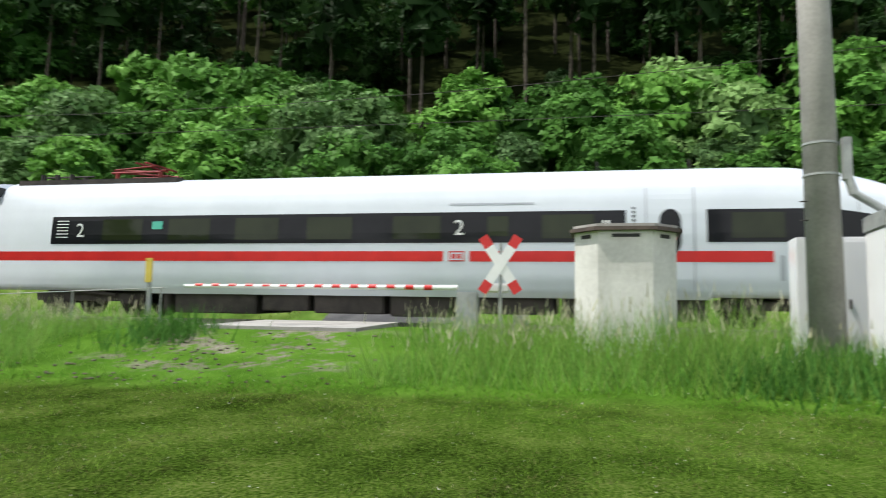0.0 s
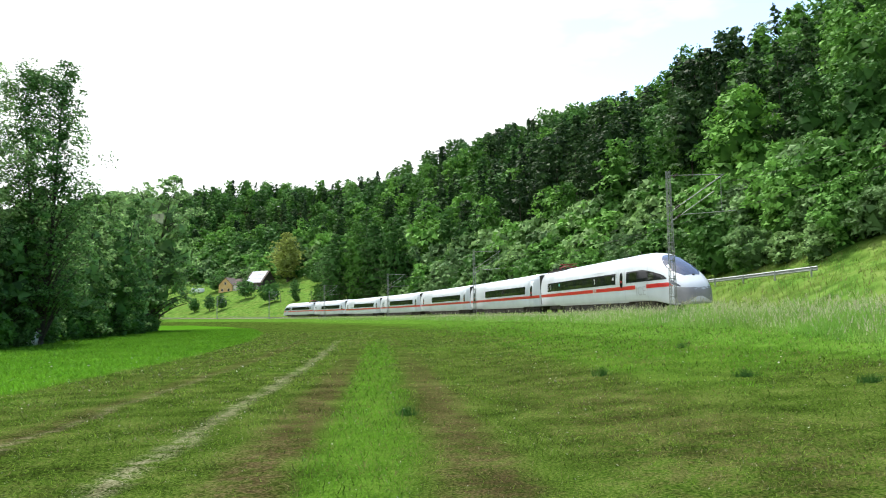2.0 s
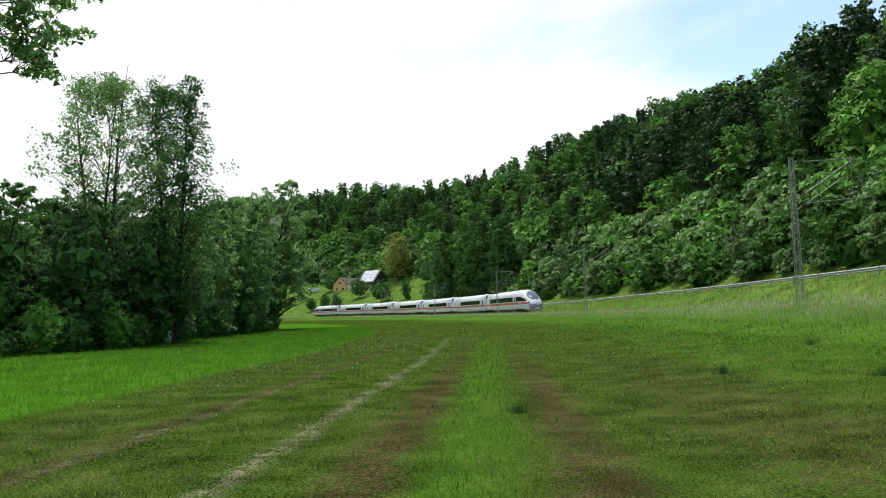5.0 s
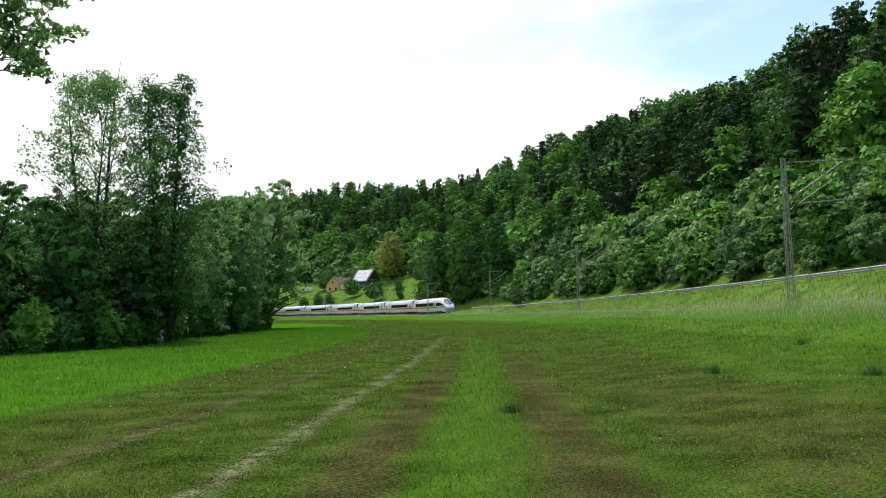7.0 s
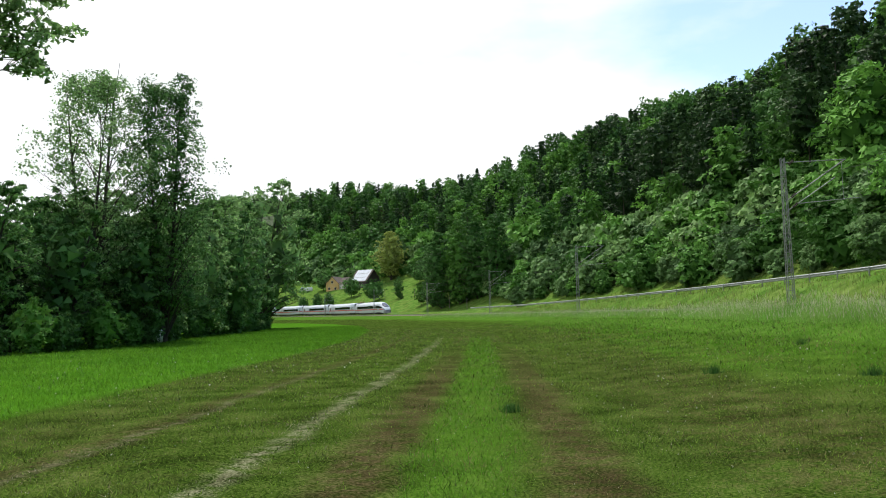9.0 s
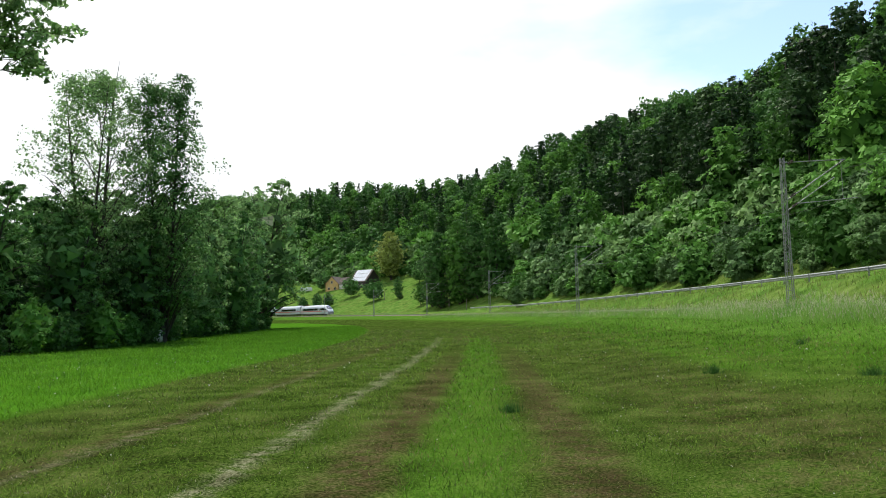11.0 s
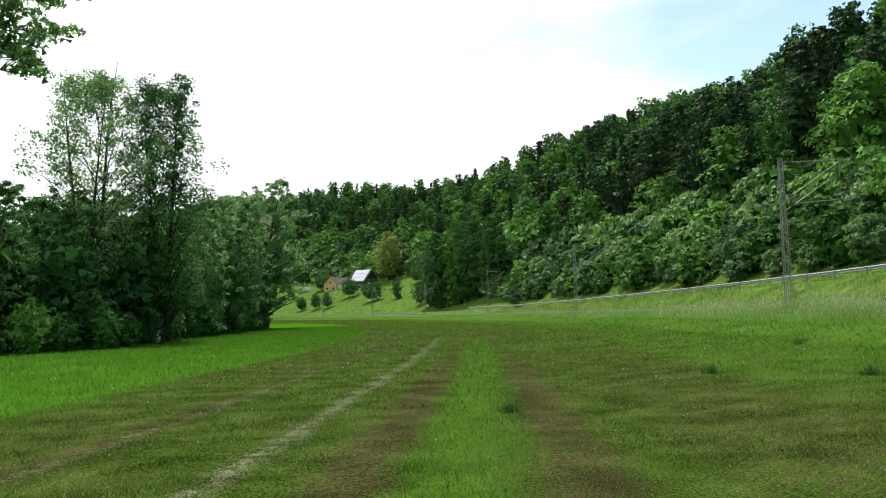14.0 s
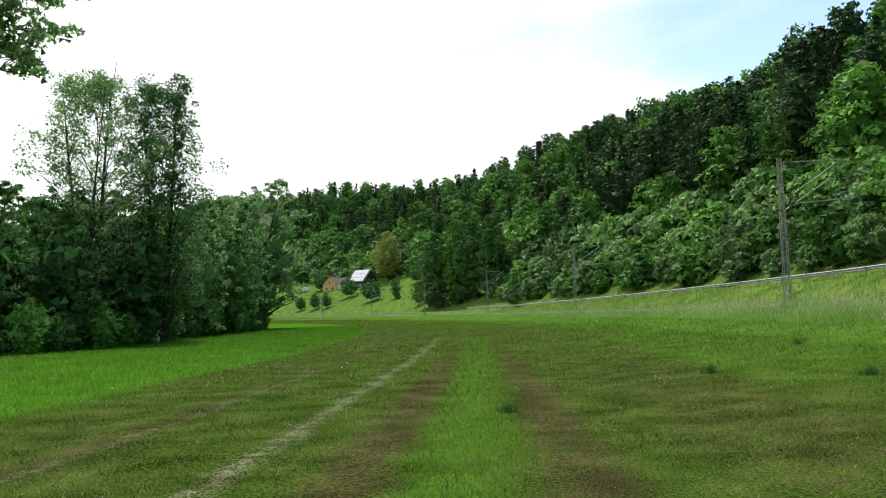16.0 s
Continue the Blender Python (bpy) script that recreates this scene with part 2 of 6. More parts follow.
def leaf_object(name, corners, mat, parent=None, mats=None, index=None):
    """One mesh of many free polygons of k corners; corners is (n, k, 3)."""
    n, k = len(corners), corners.shape[1]
    me = bpy.data.meshes.new(name)
    me.vertices.add(n * k)
    me.vertices.foreach_set("co", np.ascontiguousarray(corners, dtype=np.float32).ravel())
    me.loops.add(n * k)
    me.loops.foreach_set("vertex_index", np.arange(n * k, dtype=np.int32))
    me.polygons.add(n)
    me.polygons.foreach_set("loop_start", np.arange(n, dtype=np.int32) * k)
    me.polygons.foreach_set("loop_total", np.full(n, k, dtype=np.int32))
    for mm in (mats or [mat]):
        me.materials.append(mm)
    if index is not None:
        me.polygons.foreach_set("material_index", np.asarray(index, dtype=np.int32))
    me.update(calc_edges=True)
    ob = new(name, me)
    if parent is not None:
        ob.parent = parent
    return ob


def part(name, bm, mat, parent, label="", smooth_shade=False):
    me = bpy.data.meshes.new(name)
    bm.to_mesh(me)
    bm.free()
    for mm in (mat if isinstance(mat, (list, tuple)) else [mat]):
        me.materials.append(mm)
    if smooth_shade:
        me.shade_smooth()
    ob = new(name, me)
    ob.parent = parent
    if label:
        ob["label"] = label
    return ob


def thing(name, m, label, category, group="", kind=""):
    ob = new(name)
    ob.matrix_world = m
    return tagged(ob, label, category, group, kind)


def add_box(bm, x0, x1, y0, y1, z0, z1, bevel=0.0):
    r = bmesh.ops.create_cube(bm, size=1.0)
    vs = r["verts"]
    bmesh.ops.scale(bm, vec=(x1 - x0, y1 - y0, z1 - z0), verts=vs)
    bmesh.ops.translate(bm, vec=((x0 + x1) / 2, (y0 + y1) / 2, (z0 + z1) / 2), verts=vs)
    if bevel:
        es = list({e for v in vs for e in v.link_edges})
        bmesh.ops.bevel(bm, geom=es, offset=bevel, segments=2, affect="EDGES")
    return vs


def add_rod(bm, a, b, r0, r1=None, seg=8):
    a, b = Vector(a), Vector(b)
    d = b - a
    r = bmesh.ops.create_cone(bm, cap_ends=True, segments=seg, radius1=r0, radius2=r0 if r1 is None else r1, depth=d.length)
    m = Matrix.Translation((a + b) / 2) @ d.to_track_quat("Z", "Y").to_matrix().to_4x4()
    bmesh.ops.transform(bm, matrix=m, verts=r["verts"])
    return r["verts"]


def box_part(name, dims, mat, parent, bevel=0.0, label=""):
    bm = bmesh.new()
    add_box(bm, *dims, bevel)
    return part(name, bm, mat, parent, label)


# ---- ground sheet ----
RHO = np.concatenate([[-453, -400, -330, -260, -200, -160, -130, -100, -80, -65, -55], np.arange(-48, -20, 2.0), np.arange(-20, 20, 0.7),
                      np.arange(20, 60, 4.0), np.arange(60, 240, 12.0), [260, 320, 400, 520, 700, 1000, 1500, 2200, 3000]])
ARC = np.concatenate([np.arange(-1420, -200, 40.0), np.arange(-200, -40, 8.0), np.arange(-40, 120, 2.0), np.arange(120, 460, 6.0), np.arange(460, 1438, 40.0)])


def build_ground():
    S, Q = np.meshgrid(ARC, RHO, indexing="ij")
    a = A0 + S / TR
    X, Y = TC.x + (TR + Q) * np.cos(a), TC.y + (TR + Q) * np.sin(a)
    Z = height(X, Y)
    n, m = S.shape
    verts = np.stack([X, Y, Z], -1).reshape(-1, 3)
    idx = np.arange(n * m).reshape(n, m)
    nxt = np.roll(idx, -1, axis=0)
    f = np.stack([idx[:, :-1], idx[:, 1:], nxt[:, 1:], nxt[:, :-1]], -1).reshape(-1, 4)
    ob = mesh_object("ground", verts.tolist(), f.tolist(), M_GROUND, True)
    tagged(ob, "mown green meadow with brown tyre tracks rising to a wooded hillside", "meadow", kind="structure")
    return ob


def ground_material():
    m = bpy.data.materials.new("meadow_ground")
    m.use_nodes = True
    n, l = m.node_tree.nodes, m.node_tree.links
    b = n["Principled BSDF"]
    b.inputs["Roughness"].default_value = 0.95
    b.inputs["Specular IOR Level"].default_value = 0.0
    pos = n.new("ShaderNodeNewGeometry").outputs["Position"]

    def math_node(op, a, c=None, d=None):
        q = n.new("ShaderNodeMath")
        q.operation = op
        for i, v in enumerate((a, c, d)):
            if v is None:
                continue
            if isinstance(v, (int, float)):
                q.inputs[i].default_value = v
            else:
                l.new(v, q.inputs[i])
        return q.outputs[0]

    def noise_of(scale, detail=4, vec=pos):
        q = n.new("ShaderNodeTexNoise")
        q.inputs["Scale"].default_value, q.inputs["Detail"].default_value = scale, detail
        l.new(vec, q.inputs["Vector"])
        return q.outputs["Fac"]

    def step(v, a, c):
        q = n.new("ShaderNodeMapRange")
        q.interpolation_type = "SMOOTHSTEP"
        q.inputs["From Min"].default_value, q.inputs["From Max"].default_value = a, c
        l.new(v, q.inputs["Value"])
        return q.outputs["Result"]

    def ramp(v, stops):
        q = n.new("ShaderNodeValToRGB")
        e = q.color_ramp.elements
        while len(e) < len(stops):
            e.new(0.5)
        for i, (p, c) in enumerate(stops):
            e[i].position, e[i].color = p, (*c, 1)
        l.new(v, q.inputs["Fac"])
        return q.outputs["Color"]

    def mix(f, a, c):
        q = n.new("ShaderNodeMix")
        q.data_type = "RGBA"
        l.new(f, q.inputs["Factor"])
        l.new(a, q.inputs["A"])
        l.new(c, q.inputs["B"])
        return q.outputs["Result"]

    sp = n.new("ShaderNodeSeparateXYZ")
    l.new(pos, sp.inputs[0])
    X, Y = sp.outputs["X"], sp.outputs["Y"]
    dx, dy = math_node("SUBTRACT", X, TC.x), math_node("SUBTRACT", Y, TC.y)
    rho = math_node("SUBTRACT", math_node("SQRT", math_node("ADD", math_node("MULTIPLY", dx, dx), math_node("MULTIPLY", dy, dy))), TR)
    big, mid, fine = noise_of(0.16, 3), noise_of(1.1, 5), noise_of(34, 6)
    blend = math_node("ADD", math_node("MULTIPLY", mid, 0.35), math_node("MULTIPLY", fine, 0.65))
    mown = ramp(blend, [(0.38, (0.008, 0.015, 0.002)), (0.46, (0.023, 0.044, 0.006)), (0.53, (0.044, 0.080, 0.010)), (0.64, (0.098, 0.122, 0.032))])
    lush = ramp(blend, [(0.36, (0.034, 0.080, 0.008)), (0.52, (0.056, 0.132, 0.012)), (0.66, (0.085, 0.175, 0.018))])
    soil = ramp(blend, [(0.36, (0.022, 0.017, 0.008)), (0.50, (0.052, 0.040, 0.018)), (0.64, (0.110, 0.086, 0.044))])
    hay = ramp(blend, [(0.36, (0.096, 0.084, 0.044)), (0.55, (0.240, 0.222, 0.150)), (0.66, (0.400, 0.380, 0.290))])
    # woodland floor, near-black: the shade under the trees is put into its colour
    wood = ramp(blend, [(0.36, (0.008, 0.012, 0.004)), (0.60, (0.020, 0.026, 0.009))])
    rough = math_node("ADD", math_node("MULTIPLY", mid, 0.5), math_node("MULTIPLY", noise_of(0.45, 6), 0.5))
    slope = ramp(rough, [(0.36, (0.034, 0.080, 0.012)), (0.50, (0.080, 0.160, 0.026)), (0.62, (0.130, 0.215, 0.046))])
    # big patches of fresher grass in the mown field
    col = mix(math_node("MULTIPLY", step(big, 0.48, 0.70), 0.36), mown, lush)

    # tyre tracks bending round the meadow with the line
    wander = math_node("MULTIPLY_ADD", noise_of(0.45, 3), 0.7, math_node("MULTIPLY_ADD", mid, 0.4, -0.55))
    arc = math_node("MULTIPLY", math_node("SUBTRACT", math_node("ARCTAN2", dy, dx), A0), TR)
    lane = math_node("SUBTRACT", math_node("ADD", rho, wander), step(arc, 28, 75))
    clods = noise_of(5.5, 5)

    def stripe(r0, half, soft, s0, s1, tear):
        d = math_node("ABSOLUTE", math_node("SUBTRACT", lane, r0))
        inside = step(d, half + soft, half - soft)
        broken = step(math_node("MULTIPLY_ADD", fine, 0.5, math_node("MULTIPLY", clods, 0.6)), 0.47, 0.64)
        span = math_node("MULTIPLY", step(arc, s0, s0 + 4), step(arc, s1, s1 - 25))
        return math_node("MULTIPLY", math_node("MULTIPLY", inside, span), math_node("MULTIPLY_ADD", broken, tear, 1 - tear))

    green_a = stripe(-19.95, 0.55, 0.4, -8, 62, 0.4)
    green_b = stripe(-11.2, 1.6, 1.0, 24, 200, 0.5)
    green_c = stripe(-13.6, 0.6, 0.5, 22, 60, 0.7)
    col = mix(math_node("MULTIPLY", green_a, 0.8), col, lush)
    col = mix(math_node("MULTIPLY", green_b, 0.75), col, lush)
    col = mix(math_node("MULTIPLY", green_c, 0.7), col, lush)
    bare = step(math_node("MULTIPLY_ADD", clods, 0.45, math_node("MULTIPLY", noise_of(0.33, 4), 0.62)), 0.53, 0.64)
    col = mix(math_node("MULTIPLY", bare, 0.2), col, soil)
    for band, much in ((stripe(-21.0, 0.40, 0.3, -20, 50, 0.6), 0.9), (stripe(-18.7, 0.42, 0.35, -20, 50, 0.6), 0.9), (stripe(-24.75, 0.28, 0.25, -20, 75, 0.75), 0.65), (stripe(-16.0, 1.3, 0.9, -25, 46, 0.9), 0.45), (stripe(-26.3, 0.5, 0.5, 10, 90, 0.85), 0.3)):
        col = mix(math_node("MULTIPLY", band, much), col, soil)
    col = mix(math_node("MULTIPLY", stripe(-22.35, 0.14, 0.18, -20, 68, 0.97), 0.55), col, hay)
    col = mix(math_node("MULTIPLY", stripe(-24.6, 0.08, 0.12, -20, 45, 1.0), 0.30), col, hay)
    # fresh uncut meadow on the river side
    edge2 = math_node("MULTIPLY_ADD", mid, 0.8, rho)
    fresh = ramp(blend, [(0.36, (0.034, 0.100, 0.006)), (0.52, (0.052, 0.150, 0.009)), (0.66, (0.078, 0.195, 0.014))])
    col = mix(step(edge2, -27.2, -28.0), col, fresh)
    dry = ramp(rough, [(0.36, (0.080, 0.088, 0.024)), (0.52, (0.130, 0.135, 0.040)), (0.66, (0.180, 0.175, 0.070))])
    far_side = step(rho, -3.0, 3.0)
    slope = mix(math_node("MULTIPLY_ADD", far_side, 0.75, 0.25), lush, slope)
    slope = mix(math_node("MULTIPLY", math_node("MULTIPLY", step(noise_of(0.22, 5), 0.44, 0.62), far_side), 0.3), slope, dry)
    col = mix(step(math_node("MULTIPLY_ADD", mid, 1.2, rho), -9.4, -8.2), col, slope)
    # trodden gravel on the way up to the crossing
    way = math_node("MULTIPLY", step(math_node("ABSOLUTE", math_node("SUBTRACT", arc, 16.6)), 3.4, 1.6), math_node("MULTIPLY", step(rho, -9.0, -7.6), step(rho, -3.6, -4.6)))
    grit = ramp(blend, [(0.36, (0.080, 0.074, 0.052)), (0.52, (0.150, 0.142, 0.105)), (0.66, (0.260, 0.248, 0.200))])
    col = mix(math_node("MULTIPLY", way, step(math_node("MULTIPLY_ADD", clods, 0.4, math_node("MULTIPLY", noise_of(0.9, 4), 0.62)), 0.50, 0.60)), col, grit)
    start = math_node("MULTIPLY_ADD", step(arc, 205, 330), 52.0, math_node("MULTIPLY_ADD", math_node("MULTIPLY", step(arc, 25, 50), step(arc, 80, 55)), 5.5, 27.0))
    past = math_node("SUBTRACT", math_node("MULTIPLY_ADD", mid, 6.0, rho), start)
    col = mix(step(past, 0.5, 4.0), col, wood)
    l.new(col, b.inputs["Base Color"])
    bp = n.new("ShaderNodeBump")
    bp.inputs["Strength"].default_value, bp.inputs["Distance"].default_value = 0.5, 0.04
    l.new(blend, bp.inputs["Height"])
    l.new(bp.outputs["Normal"], b.inputs["Normal"])
    return m


M_GROUND = ground_material()
build_ground()

# ---- railway line ----
def heading(s):
    return A0 + s / TR


def at(s, rho, z=0.0, turn=0.0):
    """Pose on the line: local y along the line, local x outwards."""
    x, y = plan(s, rho)
    return pose(x, y, z, 0, 0, math.degrees(heading(s)) + turn)


def sweep(bm, profile, s0, s1, step, zf):
    """Sweep a closed (rho, z) profile along the line."""
    rows = []
    for s in np.arange(s0, s1 + step / 2, step):
        row = []
        for q, z in profile:
            x, y = plan(s, q)
            row.append(bm.verts.new((x, y, z + zf(s))))
        rows.append(row)
    for a, b in zip(rows[:-1], rows[1:]):
        for i in range(len(profile)):
            j = (i + 1) % len(profile)
            bm.faces.new((a[i], a[j], b[j], b[i]))
    bm.faces.new(rows[0][::-1])
    bm.faces.new(rows[-1])


def build_track():
    zf = lambda s: float(rail_z(s))
    bed = tagged(new("track_bed"), "grey-brown ballast bed of a single railway track", "track bed", kind="structure")
    bm = bmesh.new()
    sweep(bm, [(-2.7, -0.38), (-1.75, -0.13), (1.75, -0.13), (2.7, -0.38), (2.0, -0.5), (-2.0, -0.5)], -150, 620, 4, zf)
    part("ballast", bm, M_BALLAST, bed)
    for sd in (-1, 1):
        bm = bmesh.new()
        c = sd * 0.7525
        sweep(bm, [(c - 0.07, -0.16), (c - 0.07, -0.145), (c - 0.012, -0.12), (c - 0.012, -0.04), (c - 0.036, -0.03), (c - 0.036, 0.0), (c + 0.036, 0.0), (c + 0.036, -0.03),
                   (c + 0.012, -0.04), (c + 0.012, -0.12), (c + 0.07, -0.145), (c + 0.07, -0.16)], -150, 620, 4, zf)
        part("rail", bm, M_STEEL, bed)
    me = None
    proto = bmesh.new()
    add_box(proto, -1.3, 1.3, -0.13, 0.13, -0.24, -0.105, 0.02)
    s = -32.0
    while s < 140:
        if not 13.6 < s < 19.8:
            if me is None:
                ob = part("sleeper", proto, M_CONC, bed)
                me = ob.data
            else:
                ob = new("sleeper", me)
                ob.parent = bed
            ob.matrix_basis = at(s, 0, zf(s))
        s += 0.6


def build_crossing():
    """Road over the line: concrete apron, rubber panels between the rails, asphalt beyond."""
    z = 1.65
    road = tagged(new("road"), "narrow farm road of pale concrete and asphalt crossing the railway", "road", kind="structure")
    mid = 16.6

    def slab(name, s0, s1, r0, r1, z0, z1, mat, thick=0.16):
        bm = bmesh.new()
        vs = []
        for t in (0, 1):
            for (a, q, zz) in ((s0, r0, z0), (s1, r0, z0), (s1, r1, z1), (s0, r1, z1)):
                x, y = plan(a, q)
                vs.append(bm.verts.new((x, y, zz - t * thick)))
        bm.faces.new(vs[:4])
        bm.faces.new(vs[4:][::-1])
        for i in range(4):
            j = (i + 1) % 4
            bm.faces.new((vs[j], vs[i], vs[4 + i], vs[4 + j]))
        bmesh.ops.recalc_face_normals(bm, faces=bm.faces)
        return part(name, bm, mat, road)
    for k in range(4):
        a = mid - 1.8 + k * 0.9
        slab("concrete_slab", a + 0.01, a + 0.89, -4.9, -1.6, z - 0.15, z + 0.0, M_CONC)
    for k in range(4):
        a = mid - 2.4 + k * 1.2
        slab("rubber_panel", a + 0.01, a + 1.19, -0.66, 0.66, z - 0.008, z - 0.008, M_RUBBER, 0.12)
        slab("rubber_panel", a + 0.01, a + 1.19, -1.58, -0.84, z - 0.004, z - 0.008, M_RUBBER, 0.12)
    slab("asphalt", mid - 2.4, mid + 2.4, 0.84, 4.6, z - 0.008, z + 0.02, M_ASPHALT)
    slab("asphalt", mid - 2.6, mid + 2.6, 4.61, 9.6, z + 0.02, 3.74, M_ASPHALT, 1.2)
    # main road along the foot of the hill
    bm = bmesh.new()
    sweep(bm, [(10.6, 0.03), (13.2, 0.07), (16.0, 0.03), (16.0, -0.3), (10.6, -0.3)], -140, 620, 4, lambda s: float(road_z(s)))
    part("carriageway", bm, M_ASPHALT, road)


def guard_rail(s0, s1):
    """Steel crash barrier: posts and a W-beam."""
    g = tagged(new("guard_rail"), "galvanised steel guard rail on short posts beside the road", "guard rail")
    zf = lambda s: hz(*plan(s, 9.9)) if s < 68 else float(road_z(s))
    bm = bmesh.new()
    prof = [(9.86, 0.44), (9.80, 0.50), (9.88, 0.56), (9.88, 0.62), (9.80, 0.68), (9.86, 0.75), (9.90, 0.75), (9.84, 0.68), (9.92, 0.62), (9.92, 0.56), (9.84, 0.50), (9.90, 0.44)]
    sweep(bm, prof, s0, s1, 4, zf)
    part("beam", bm, M_GALV, g)
    me = None
    for s in np.arange(s0 + 0.5, s1, 4.0):
        if me is None:
            bm = bmesh.new()
            add_box(bm, -0.05, 0.05, -0.03, 0.03, -0.3, 0.72, 0.008)
            ob = part("post", bm, M_GALV, g)
            me = ob.data
        else:
            ob = new("post", me)
            ob.parent = g
        ob.matrix_basis = at(s, 9.76, zf(s))


def catenary_mast():
    """Steel mast with a cantilever reaching over the line; origin at rail level beside the track."""
    m = thing("catenary_mast", Matrix.Identity(4), "grey steel catenary mast with a tubular cantilever beside the track", "catenary mast", "masts along the line")
    bm = bmesh.new()
    for sd in (-1, 1):
        b0, b1 = 0.16, 0.09
        for q in (-1, 1):
            add_rod(bm, (sd * b0, q * 0.11, -0.3), (sd * b1, q * 0.07, 7.8), 0.028, 0.022, 4)
    part("lattice_leg", bm, M_MAST, m, "four angle-iron legs")
    bm = bmesh.new()
    for k in range(16):
        z0, z1 = -0.2 + k * 0.5, 0.3 + k * 0.5
        w0, w1 = 0.16 - 0.009 * z0, 0.16 - 0.009 * z1
        e = 1 if k % 2 else -1
        for q in (-0.1, 0.1):
            add_rod(bm, (-w0 * e, q, z0), (w1 * e, q, z1), 0.012, 0.012, 4)
        if k % 2 == 0:
            add_box(bm, -w0, w0, -0.11, 0.11, z0 - 0.02, z0 + 0.02)
    part("bracing", bm, M_MAST, m)
    bm = bmesh.new()
    add_box(bm, -0.42, 0.42, -0.42, 0.42, -1.2, -0.28, 0.03)
    part("footing", bm, M_CONC, m, "concrete footing")
    c = part("cantilever", (lambda b: (add_rod(b, (0.1, 0, 7.55), (3.35, 0, 7.65), 0.024), add_rod(b, (0.15, 0, 5.55), (3.25, 0, 7.62), 0.028), add_rod(b, (0.15, 0, 5.0), (2.7, 0, 6.7), 0.022),
                                      add_rod(b, (0.7, 0, 5.35), (3.9, 0, 5.6), 0.022), add_rod(b, (3.1, 0, 5.55), (3.1, 0, 7.6), 0.012), b)[-1])(bmesh.new()), M_MAST, m, "tubular cantilever arms")
    for (x, z) in ((0.45, 7.56), (0.5, 5.78), (0.55, 5.27)):
        bm = bmesh.new()
        for k in range(4):
            add_rod(bm, (x + 0.07 * k - 0.14, 0, z + 0.045 * k - 0.08), (x + 0.07 * k - 0.11, 0, z + 0.045 * k - 0.06), 0.075, 0.055, 10)
        part("insulator", bm, M_TILE, c, "brown ribbed insulator")
    return m


def build_masts():
    first = catenary_mast()
    for i, s in enumerate((49.8, 98.2, 146.4, 195.0, 243.5, 292.0)):
        m = at(s, -3.25, float(rail_z(s)))
        if i == 0:
            first.matrix_world = m
        else:
            copy_thing(first, m)
    wires = tagged(new("overhead_wire"), "thin dark overhead contact and carrier wires above the track", "overhead wire")
    knots = [1.3, 49.8, 98.2, 146.4, 195.0, 243.5, 292.0]
    for name, z_end, sag, off in (("contact_wire", 5.55, 0.0, 0.0), ("carrier_wire", 7.15, 0.95, 0.0)):
        cu = bpy.data.curves.new(name, "CURVE")
        cu.dimensions, cu.bevel_depth, cu.bevel_resolution = "3D", 0.008, 1
        sp = cu.splines.new("POLY")
        pts = []
        for a, b in zip(knots[:-1], knots[1:]):
            for t in np.linspace(0, 1, 9)[:-1]:
                s = a + (b - a) * t
                x, y = plan(s, off)
                pts.append((x, y, float(rail_z(s)) + z_end - sag * 4 * t * (1 - t), 1))
        sp.points.add(len(pts) - 1)
        sp.points.foreach_set("co", np.array(pts).ravel())
        tmp = bpy.data.objects.new(name, cu)
        me = bpy.data.meshes.new_from_object(tmp)
        bpy.data.objects.remove(tmp)
        me.materials.append(M_UNDER)
        ob = new(name, me)
        ob.parent = wires


